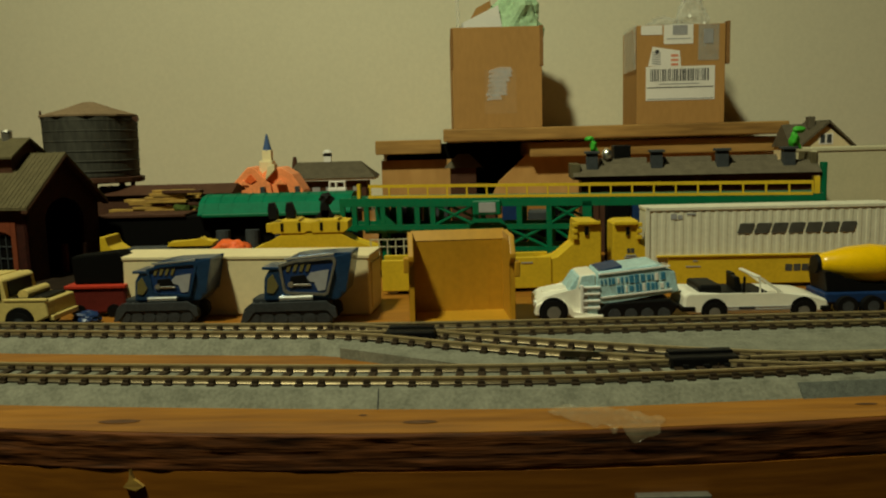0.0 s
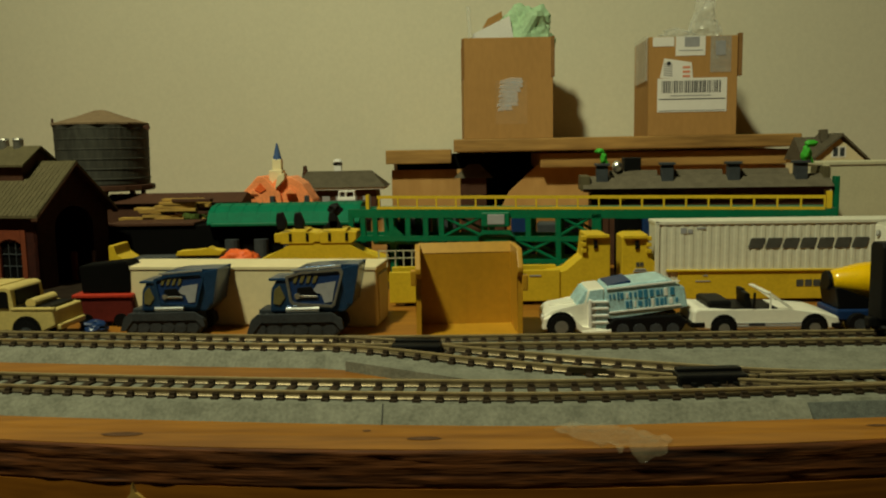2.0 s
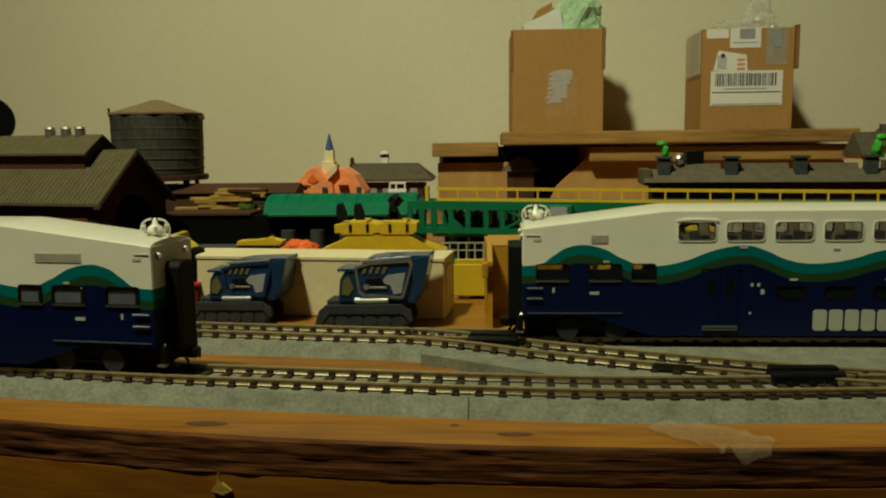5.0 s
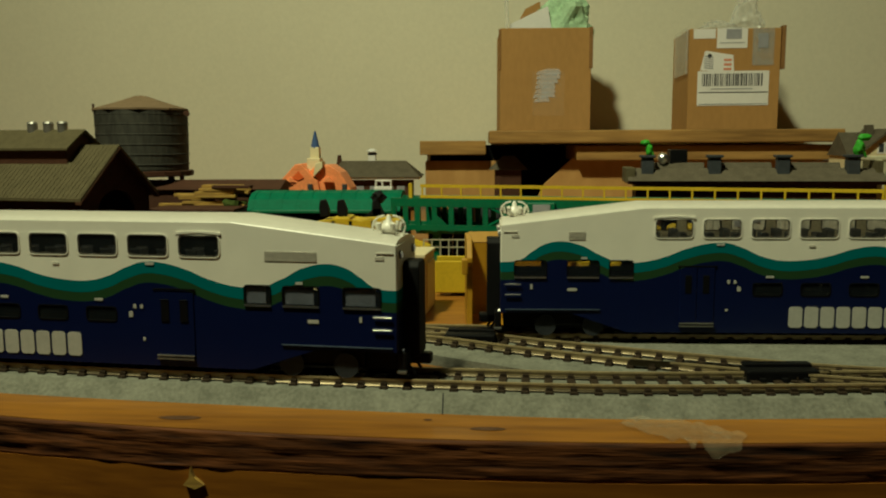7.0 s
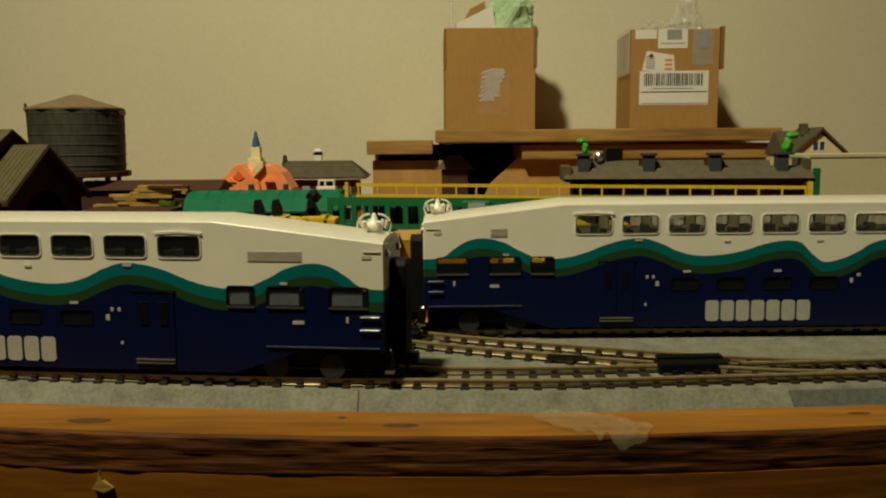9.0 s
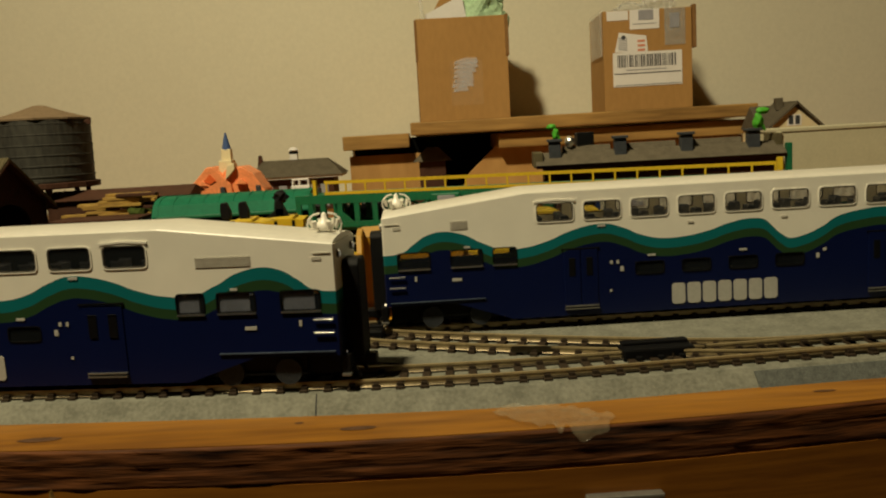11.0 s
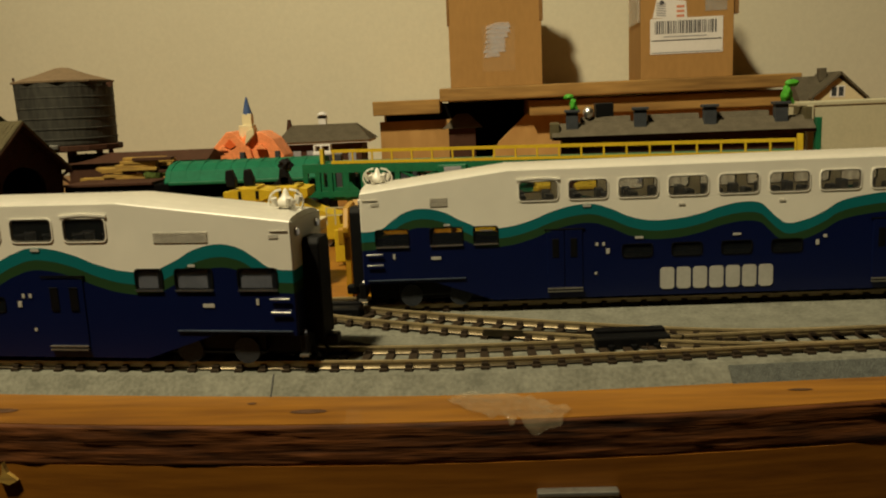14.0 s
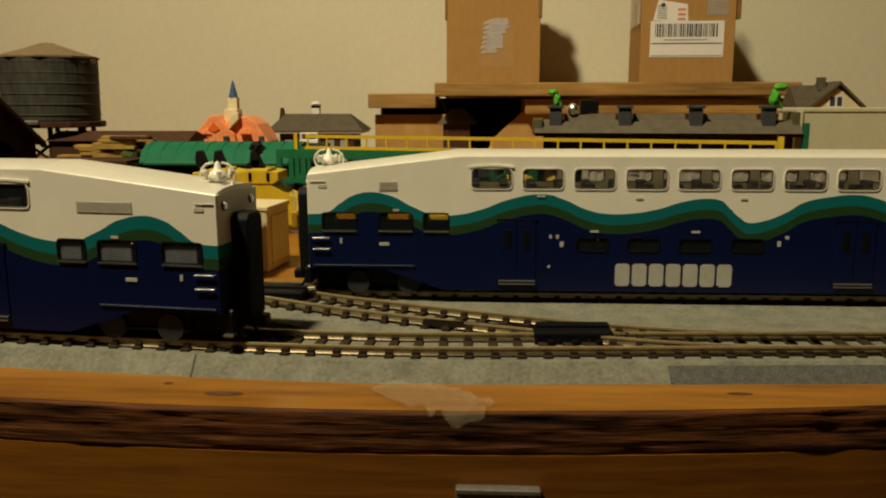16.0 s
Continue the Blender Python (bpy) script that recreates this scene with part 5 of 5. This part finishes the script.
t = thing("signal_posts", pose(-0.2884, 0.758, 0), "dim brown equipment cabinets inside the shed doorway", "equipment")
part("cabinet", bx(-0.014, -0.010, 0, 0.004, 0, 0.024, 0.0006), PANELRED, t)
part("cabinet", bx(0.000, 0.003, 0.004, 0.008, 0, 0.024, 0.0006), BROWN, t)

t = thing("water_tower", pose(-0.3500, 0.94, 0.0), "dark weathered model water tower with tan conical roof", "water tower")
t.scale = (0.915, 0.915, 1.0)
part("tank", lathe([(0.0455, 0.068), (0.0462, 0.070), (0.0470, 0.100), (0.0475, 0.1265)], 48), TANKMAT, t, "banded dark tank", smooth=False)
for k in range(6):
    part("hoop", lathe([(0.0468 + 0.0001 * k, 0.0740 + 0.0095 * k), (0.04715 + 0.0001 * k, 0.0743 + 0.0095 * k), (0.04715 + 0.0001 * k, 0.0752 + 0.0095 * k), (0.0468 + 0.0001 * k, 0.0755 + 0.0095 * k)], 48), TANKMAT, t)
part("roof", lathe([(0.0500, 0.1262), (0.0500, 0.1278), (0.0250, 0.1345), (0.0060, 0.1405), (0.0010, 0.1410)], 10), TOWERROOF, t, "tan faceted roof")
part("finial", rod((-0.0485, -0.008, 0.1250), (-0.0485, -0.008, 0.1330), 0.0013, seg=8), BROWN, t)
part("bracket", rod((0.048, -0.006, 0.1235), (0.0535, -0.008, 0.1245), 0.0016, seg=8), BROWN, t)
part("pulley", rod((0.0525, -0.0075, 0.1230), (0.0525, -0.0095, 0.1230), 0.0024, seg=12), BROWN, t)
part("platform", lathe([(0.0500, 0.0630), (0.0510, 0.0640), (0.0510, 0.0680), (0.0500, 0.0685)], 16), BROWN, t)
for k in range(8):
    a = k * math.pi / 4 + 0.4
    part("leg", rod((0.040 * math.cos(a), 0.040 * math.sin(a), 0.0), (0.038 * math.cos(a), 0.038 * math.sin(a), 0.064), 0.0025, seg=8), BROWN, t)
for a in (-0.5, 0.7):
    part("brace", rod((0.03, -0.03, 0.02 if a < 0 else 0.06), (-0.03, -0.03, 0.06 if a < 0 else 0.02), 0.0015, seg=6), BROWN, t)
part("valve", bx(-0.004, 0.012, -0.052, -0.046, 0.0660, 0.0700, 0.0008), STEEL, t)

t = thing("round_lamp", pose(-0.4330, 0.80, 0.0), "dark round-faced object on a stand beyond the shed", "lamp")
part("head", rod((0, 0, 0.118), (0.004, -0.004, 0.118), 0.020, 0.018, 24), BLACK, t)
part("stand", rod((0, 0, 0), (0, 0, 0.10), 0.003), BLACK, t)

t = thing("orange_house", pose(-0.189, 0.985, 0.0), "orange-roofed toy house with a blue-tipped cream spire", "toy house")
t.scale = (0.94, 0.94, 1.0)
part("wall", bx(-0.036, 0.038, -0.018, 0.020, 0.0, 0.044, 0.001), PALE, t)
part("roof", slab([(-0.004, 0.0420), (-0.004, 0.0650), (0.004, 0.0720), (0.018, 0.0725), (0.030, 0.0650), (0.041, 0.0480), (0.041, 0.0420)], -0.020, 0.024, bevel=0.0012), ORANGE, t, "bright orange roof")
part("front_gable", slab([(-0.0385, 0.0420), (-0.0365, 0.0540), (-0.0170, 0.0735), (-0.0110, 0.0735), (0.0070, 0.0560), (0.0090, 0.0420)], -0.025, 0.022, bevel=0.0012), ORANGE, t, "orange front gable")
part("gable_vent", slab([(-0.0200, 0.0600), (-0.0140, 0.0665), (-0.0080, 0.0600), (-0.0140, 0.0570)], -0.0262, -0.024), HOTORANGE, t, "red-orange gable panel")
for x in (-0.022, 0.018):
    part("roof_dormer", slab([(x - 0.006, 0.0550), (x, 0.0610), (x + 0.006, 0.0550)], -0.027, -0.010, bevel=0.001), ORANGE, t)
part("tower", bx(-0.0072, 0.0070, -0.012, 0.006, 0.060, 0.0790, 0.0008), CREAM, t, "cream tower")
part("tower_gable", slab([(0.002, 0.0600), (0.0045, 0.0735), (0.0125, 0.0765), (0.0125, 0.0700)], -0.0265, -0.011, bevel=0.0006), CREAM, t)
part("turret", bx(-0.0050, 0.0050, -0.005, 0.005, 0.0785, 0.0900, 0.0006), CREAM, t)
part("spire", rod((0, 0, 0.0890), (0, 0, 0.1065), 0.0052, 0.0008, 16), BLUETOP, t, "slate blue spire")
for x in (-0.031, -0.001, 0.036):
    part("chimney", bx(x - 0.0025, x + 0.0025, -0.030, -0.025, 0.0, 0.0535, 0.0005), GREYTR, t)

t = thing("station_house", pose(-0.1698, 1.30, -0.0164), "grey-roofed model station with a small white cupola", "model building")
t.scale = (1.1715, 1.1715, 1.1715)
part("wall", bx(-0.040, 0.046, -0.025, 0.025, 0.0141, 0.0520, 0.0006), BROWN, t)
part("fascia", bx(-0.050, 0.056, -0.033, 0.033, 0.0515, 0.0545, 0.0006), PAPER, t)
bm = bmesh.new()
lo = [bm.verts.new(c) for c in ((-0.052, -0.035, 0.0545), (0.058, -0.035, 0.0545), (0.058, 0.035, 0.0545), (-0.052, 0.035, 0.0545))]
hi = [bm.verts.new(c) for c in ((-0.038, -0.004, 0.0730), (0.038, -0.004, 0.0730), (0.038, 0.004, 0.0730), (-0.038, 0.004, 0.0730))]
for i in range(4):
    bm.faces.new((lo[i - 1], lo[i], hi[i], hi[i - 1]))
bm.faces.new(lo)
bm.faces.new(hi)
part("roof", bm, ROOFGREY, t, "grey hipped roof")
cup = part("cupola", bx(-0.0065, 0.0025, -0.004, 0.004, 0.0715, 0.0840, 0.0004), PAPER, t, "white cupola")
part("cupola_band", bx(-0.0070, 0.0030, -0.0045, 0.0045, 0.0800, 0.0825), BLACK, cup)
part("cupola_cap", rod((-0.002, 0, 0.0840), (-0.002, 0, 0.0875), 0.0066, 0.003, 12), PAPER, cup)
part("chimney", rod((-0.041, -0.004, 0.060), (-0.041, -0.004, 0.0800), 0.005, 0.002, 10), BROWN, t)
for k in range(5):
    part("window", bx(-0.034 + 0.016 * k, -0.025 + 0.016 * k, -0.0258, -0.0240, 0.018, 0.044, 0.0003), GREYINK, t)
t = thing("white_car", pose(-0.125, 1.03, 0.043), "tiny white model car on the station siding", "model car")
part("body", bx(-0.010, 0.010, 0, 0.012, 0.0, 0.0040, 0.0008), PAPER, t)
part("roof", bx(-0.009, 0.009, 0.001, 0.011, 0.0095, 0.0110, 0.0004), PAPER, t)
for x in (-0.009, -0.002, 0.0075):
    part("pillar", bx(x, x + 0.0014, 0.001, 0.011, 0.0038, 0.0100), PAPER, t)
part("plinth", bx(-0.02, 0.02, -0.003, 0.016, -0.043, -0.0002), GREYTR, t)

# wooden riser along the wall
t = thing("wooden_riser", pose(0, 0, 0), "raised shelf of rough lumber and sheet wood against the wall", "shelf", "", "structure")
part("plank", bx(-0.008, 0.467, 1.272, WALL_Y - 0.012, 0.0923, 0.1100, 0.002), LUMBER, t, "rough weathered plank")
part("lower_plank", bx(0.112, 0.466, 1.285, WALL_Y - 0.012, 0.0684, 0.0891, 0.002), LUMBER, t)
part("left_plank", bx(-0.1095, -0.012, 1.36, WALL_Y - 0.012, 0.0760, 0.0965, 0.0015), LUMBER, t)
part("side_panel", bx(-0.103, 0.008, 1.385, 1.395, 0.0, 0.0665, 0.001), PANELWOOD, t)
part("sloped_panel", slab([(0.053, 0.0), (0.070, 0.0346), (0.1275, 0.0886), (0.175, 0.0674), (0.463, 0.0674), (0.463, 0.0)], 1.310, 1.320, bevel=0.0008), PANELWOOD, t, "orange-brown sloped sheet")
# near-black sheet added for the shade inside the riser opening
part("shade_backing", bx(-0.098, 0.16, 1.43, 1.44, 0.0, 0.090), VOID, t)
t = thing("small_shed", pose(0.0214, 1.335, 0.0), "small dark red model shed with pyramid roof", "model building")
part("wall", bx(-0.0207, 0.0166, -0.0165, 0.0165, 0.0, 0.0575, 0.0006), BROWN, t)
bm = bmesh.new()
lo = [bm.verts.new(c) for c in ((-0.0290, -0.025, 0.0554), (0.0263, -0.025, 0.0554), (0.0263, 0.025, 0.0554), (-0.0290, 0.025, 0.0554))]
hi = [bm.verts.new(c) for c in ((-0.009, -0.004, 0.0748), (0.008, -0.004, 0.0748), (0.008, 0.004, 0.0748), (-0.009, 0.004, 0.0748))]
for i in range(4):
    bm.faces.new((lo[i - 1], lo[i], hi[i], hi[i - 1]))
bm.faces.new(lo)
bm.faces.new(hi)
part("roof", bm, ROOFGREY, t)

t = thing("long_station", pose(0.1019, 0.808, 0.0127, 0, 0, -5), "long model building with grey roof and dark chimneys", "model building")
t.scale = (0.855, 0.868, 0.868)
part("wall", bx(0.004, 0.218, 0.004, 0.040, -0.0146, 0.0560, 0.0006), BROWN, t)
part("eave", bx(-0.004, 0.224, -0.004, 0.046, 0.0550, 0.0580, 0.0005), BROWN, t)
part("roof", slab([(-0.006, 0.0580), (0.012, 0.0690), (0.028, 0.0690), (0.048, 0.0580)], -0.004, 0.224, "x", 0.0005), ROOFGREY, t, "grey shingled roof")
for k in range(4):
    x = 0.0145 + 0.0610 * k
    ch = part("chimney", bx(x - 0.0055, x + 0.0055, 0.004, 0.014, 0.0600, 0.0790, 0.0006), GREYTR, t, "dark square chimney")
    part("chimney_cap", bx(x - 0.0070, x + 0.0070, 0.002, 0.016, 0.0790, 0.0815, 0.0005), GREYTR, ch)
for k in range(3):
    part("clerestory", slab([(0.015, 0.0680), (0.019, 0.0742), (0.026, 0.0742), (0.030, 0.0680)], 0.0225 + 0.061 * k, 0.0680 + 0.061 * k, "x", 0.0005), ROOFGREY, t)
part("parapet", bx(0.2175, 0.2235, 0.006, 0.042, 0.0560, 0.0760, 0.0008), ROOFTAN, t)
part("end_post", bx(0.2245, 0.2290, -0.004, 0.004, -0.0146, 0.0670, 0.0005), GREEN, t, "green corner post")
part("parapet", bx(-0.006, 0.003, 0.000, 0.042, 0.0560, 0.0700, 0.0008), ROOFTAN, t)
for x, y, s in ((0.1154, 0.811, 0.7), (0.2734, 0.797, 0.92)):
    t = thing("green_creature", pose(x, y, 0.0834), "bright lime green plastic toy lizard perched on the roof", "toy", "green toys")
    part("body", blob(0.0055 * s, 0.7, 0.7, 1.25, 0.4, x * 30), LIME, t, smooth=True).location = (0, 0, 0.006 * s)
    part("head", blob(0.0040 * s, 1.4, 0.8, 0.75, 0.3, x * 50), LIME, t, smooth=True).location = (-0.0045 * s if x < 0.2 else 0.004 * s, 0, 0.0145 * s)
    part("tail", rod((0.002 * s, 0, 0.004 * s), (0.006 * s, 0, -0.002), 0.0025 * s, 0.001 * s, 8), LIME, t)
t = thing("chrome_bell", pose(0.1284, 0.821, 0.0726), "small chrome dome on the station roof", "bell")
part("dome", blob(0.0045, 0.9, 0.9, 1.0, 0.1, 4.0), SILVER, t, smooth=True).location = (0, 0, 0.008)
part("case", bx(0.006, 0.020, 0.0, 0.012, 0.001, 0.0150, 0.0006), BLACK, t)

t = thing("model_cottage", pose(0.452, 1.15, 0.0), "cream model cottage with dark grey pitched roof", "model building")
part("wall", slab([(-0.018, 0.0), (-0.018, 0.0800), (0.010, 0.1010), (0.040, 0.0760), (0.040, 0.0)], 0.0, 0.06), CREAM, t)
part("wing", bx(-0.031, -0.018, 0.01, 0.06, 0.0, 0.0780), CREAM, t)
for a, b in (((-0.024, 0.0760), (0.011, 0.1050)), ((0.049, 0.0690), (0.010, 0.1050))):
    part("roof", slab([a, b, (b[0], b[1] + 0.003), (a[0], a[1] + 0.003)], -0.006, 0.065), ROOFGREY, t)
part("wing_roof", slab([(0.000, 0.0760), (0.030, 0.1040), (0.060, 0.0760)], -0.034, 0.008, "x"), ROOFGREY, t)
part("chimney", bx(-0.004, 0.004, 0.02, 0.03, 0.098, 0.1130, 0.0004), ROOFGREY, t)
for x in (0.002, 0.010):
    part("window", bx(x, x + 0.0055, -0.0006, 0.0006, 0.0800, 0.0905), GREYTR, t)
part("window_trim", bx(0.0, 0.0175, -0.0004, 0.0005, 0.0785, 0.0920), PAPER, t)

t = thing("pale_building", pose(0.3030, 0.83, 0.0), "pale stucco model building with a plain wall", "model building")
t.scale = (0.885, 0.885, 1.055)
part("wall", bx(0.0, 0.14, 0.0, 0.05, 0.0, 0.0745, 0.001), PALE, t)
part("coping", bx(-0.001, 0.141, -0.001, 0.051, 0.0740, 0.0770, 0.0006), PALE, t)
part("pilaster", bx(-0.001, 0.004, -0.002, 0.004, 0.0, 0.0745, 0.0005), PALE, t)


# ---- cardboard boxes on the riser ----
def carton(at, w, d, h, label):
    t = thing("cardboard_box", at, label, "box", "cardboard boxes")
    k = 0.003
    part("front_panel", bx(0, w, 0, k, 0, h, 0.0008), CARD, t)
    part("back_panel", bx(0, w, d - k, d, 0, h, 0.0008), CARD, t)
    for x in (0, w - k):
        part("side_panel", bx(x, x + k, k, d - k, 0, h, 0.0006), CARD, t)
    part("bottom", bx(k, w - k, k, d - k, 0, k), CARD, t)
    return t


RTOP = 0.1100
b1 = carton(pose(0.007, 1.292, RTOP, 0, 0, 1), 0.124, 0.125, 0.138, "open brown cardboard box with white paper and green tissue sticking out")
part("corner_flap", bx(-0.002, 0.001, -0.001, 0.010, 0.082, 0.137, 0.0005), CARDDARK, b1, "dark torn corner")
part("corner_flap", bx(0.121, 0.126, -0.0012, 0.010, 0.084, 0.139, 0.0005), CARDDARK, b1)
part("tape", bx(0.044, 0.088, -0.0006, 0.0001, 0.020, 0.080), TAPE, b1, "shiny clear tape patch")
random.seed(41)
# pale translucent strips paint the glare on the glossy tape
for k in range(7):
    z, a, b = 0.038 + 0.0062 * k, 0.044 + random.uniform(0, 0.006), 0.070 + 0.0022 * k + random.uniform(-0.004, 0.004)
    part("tape_glare", slab([(a, z), (a + 0.002, z + 0.0045), ((a + b) / 2, z + 0.0085), (b - 0.002, z + 0.0078), (b, z + 0.001), ((a + b) / 2, z + 0.0010)], -0.0010 - 0.0001 * k, -0.00095 - 0.0001 * k), GLARE, b1, "pale strips painted as glare on the tape")
part("sheet", slab([(0.012, 0.125), (0.014, 0.146), (0.066, 0.170), (0.073, 0.130)], 0.020, 0.0208), PAPER, b1, "white paper sheet")
part("card_flap", slab([(0.014, 0.13), (0.036, 0.168), (0.056, 0.178), (0.060, 0.13)], 0.030, 0.032), CARD, b1)
part("tissue", blob(0.036, 1.15, 0.7, 1.15, 0.35, 6.0, 4), FOLIAGE, b1, "crumpled translucent green wrap").location = (0.090, 0.045, 0.146)
part("stick", rod((0.012, 0.012, 0.10), (0.008, 0.010, 0.182), 0.0028, seg=8), FILM, b1)
b2 = carton(pose(0.2615, 1.290, RTOP, 0, 0, -2), 0.120, 0.110, 0.134, "brown shipping carton with white bar code labels and clear film")
part("side_film", bx(-0.0035, -0.0008, 0.004, 0.085, 0.075, 0.136, 0.0005), FILM, b2, "loose clear tape flap")
part("corner_flap", bx(0.121, 0.126, -0.001, 0.010, 0.080, 0.137, 0.0005), CARDDARK, b2)
lab = part("shipping_label", bx(0.012, 0.106, -0.0008, 0.0, 0.032, 0.078), PAPER, b2, "white shipping label with bar code")
random.seed(21)
x = 0.018
while x < 0.098:
    w = random.choice((0.0007, 0.0011, 0.0018))
    part("bar", bx(x, x + w, -0.0012, -0.0007, 0.058, 0.0745), INK, lab)
    x += w + random.choice((0.0009, 0.0014, 0.002))
part("rule", bx(0.014, 0.104, -0.0012, -0.0007, 0.0490, 0.0502), INK, lab)
part("rule", bx(0.030, 0.085, -0.0012, -0.0007, 0.0535, 0.0548), GREYINK, lab)
part("rule", bx(0.014, 0.104, -0.0012, -0.0007, 0.0335, 0.0345), GREYINK, lab)
lab = part("postage_label", slab([(0.015, 0.079), (0.021, 0.105), (0.058, 0.099), (0.060, 0.076)], -0.0007, 0.0), PAPER, b2, "tilted white label with red print")
for k in range(6):
    part("bar", slab([(0.020 + 0.001 * 0, 0.082 + 0.003 * k), (0.032, 0.0805 + 0.003 * k), (0.032, 0.0818 + 0.003 * k), (0.020, 0.0833 + 0.003 * k)], -0.0011, -0.0006), GREYINK, lab)
for k in range(3):
    part("red_bar", bx(0.046, 0.056, -0.0011, -0.0006, 0.079 + 0.006 * k, 0.082 + 0.006 * k), REDINK, lab)
part("seal", rod((0.027, -0.0011, 0.098), (0.027, -0.0006, 0.098), 0.003, seg=12), INK, lab)
lab = part("small_label", bx(0.036, 0.076, -0.0007, 0.0, 0.108, 0.134), PAPER, b2)
part("bar", bx(0.048, 0.068, -0.0011, -0.0006, 0.120, 0.133), GREYINK, lab)
part("rule", bx(0.040, 0.072, -0.0011, -0.0006, 0.1145, 0.1155), GREYINK, lab)
part("small_label", bx(0.005, 0.034, -0.0006, 0.0, 0.121, 0.1335), PAPER, b2)
lab = part("hang_label", bx(0.083, 0.111, -0.0008, 0.0, 0.085, 0.1335), FILM, b2)
part("bar", bx(0.090, 0.103, -0.0012, -0.0007, 0.108, 0.127), GREYINK, lab)
part("film_tuft", blob(0.025, 0.8, 0.6, 1.3, 0.6, 12.0, 4), FILM, b2, "crumpled clear film").location = (0.084, 0.04, 0.152)
part("film_tuft", blob(0.016, 1.3, 0.6, 0.6, 0.6, 15.0, 4), FILM, b2).location = (0.045, 0.04, 0.140)

# ---- clear tape, splinter and steel clip on the front of the table ----
t = thing("tape_scrap", pose(0.0, 0.0, 0.0), "wrinkled clear tape stuck over the table edge", "tape")
bm = bmesh.new()
grid = {}
for i in range(33):
    for j in range(13):
        u, v = i / 32, j / 12 * 2 - 1
        half = 0.0095 * math.sqrt(max(0.02, math.sin(math.pi * (0.03 + 0.94 * u)))) * (1 + 0.45 * noise.noise(Vector((u * 7, 3.0 if v > 0 else 9.0, 0))))
        x = 0.0295 + 0.0345 * u + 0.002 * v
        y = 0.4120 - 0.0165 * u ** 0.9 + half * v
        z = 0.0014 + 0.0016 * noise.noise(Vector((u * 11, v * 5, 2))) + 0.0006 * noise.noise(Vector((u * 30, v * 12, 5)))
        over = edge_y(x) - 0.0016 - y
        if over > 0:
            z, y = z - 0.002 - over * 0.9, edge_y(x) - 0.0026 - 0.1 * over
        grid[i, j] = bm.verts.new((x, y, max(z, 0.0003) if over <= 0 else z))
for i in range(32):
    for j in range(12):
        bm.faces.new((grid[i, j], grid[i + 1, j], grid[i + 1, j + 1], grid[i, j + 1]))
tp = part("sheet", bm, WRINKLED, t, smooth=True)
tp.modifiers.new("thick", "SOLIDIFY").thickness = 0.0002
t = thing("wood_splinter", pose(-0.1150, edge_y(-0.112) - 0.0015, -0.0165), "pale split of wood torn from the front board", "splinter")
part("chip", slab([(-0.003, -0.002), (-0.001, 0.0005), (-0.0005, 0.004), (0.0008, 0.0006), (0.004, -0.002), (0.001, -0.0035)], -0.0012, 0.0006), TIMBER, t)
t = thing("steel_clip", pose(0.0545, edge_y(0.066) - 0.0015, -0.0242), "dull steel bracket screwed to the front board", "bracket")
part("plate", bx(0, 0.0245, -0.0022, 0.0003, -0.012, 0.0022, 0.0005), STEEL, t)
part("lip", bx(0.0, 0.0245, -0.0040, -0.0020, 0.0008, 0.0024, 0.0004), STEEL, t)


# the toys stand close behind the rear track
for ob in [o for o in scene.collection.objects if o.parent is None and 0.55 < o.location.y < 0.70 and o.name.split(".")[0] != "track"]:
    if ob.location.y < 0.625:
        ob.location.x, ob.location.y = ob.location.x * 0.978, ob.location.y - 0.010
        ob.scale.z *= 0.965
    else:
        ob.location.z, ob.scale.z = ob.location.z * 0.955, ob.scale.z * 0.955


# ---- what moves ----
def far_pose(x):
    return pose(x, 0.500, 0.0, 0, 0, 0)


def near_pose(x):
    return pose(x, 0.4249 - 0.132 * (x + 0.0229), 0.0, 0, 0, -7.5)


def motions():
    walk(far_car, [(t, far_pose(x)) for t, x in ((0.0, 0.427), (1.0, 0.312), (2.2, 0.1734), (2.5, 0.1410), (3.0, 0.0838), (3.5, 0.0272), (3.8, 0.0005), (4.0, -0.0090), (4.2, -0.0098), (16.0, -0.0098))])
    walk(near_car, [(t, near_pose(x)) for t, x in ((0.0, -0.58), (2.0, -0.39), (3.9, -0.2285), (4.0, -0.2200), (4.2, -0.2050), (6.3, -0.0815), (6.5, -0.0722), (7.0, -0.0490), (7.3, -0.0335), (7.5, -0.0250), (7.7, -0.0230), (8.0, -0.0229), (16.0, -0.0229))])


motions()
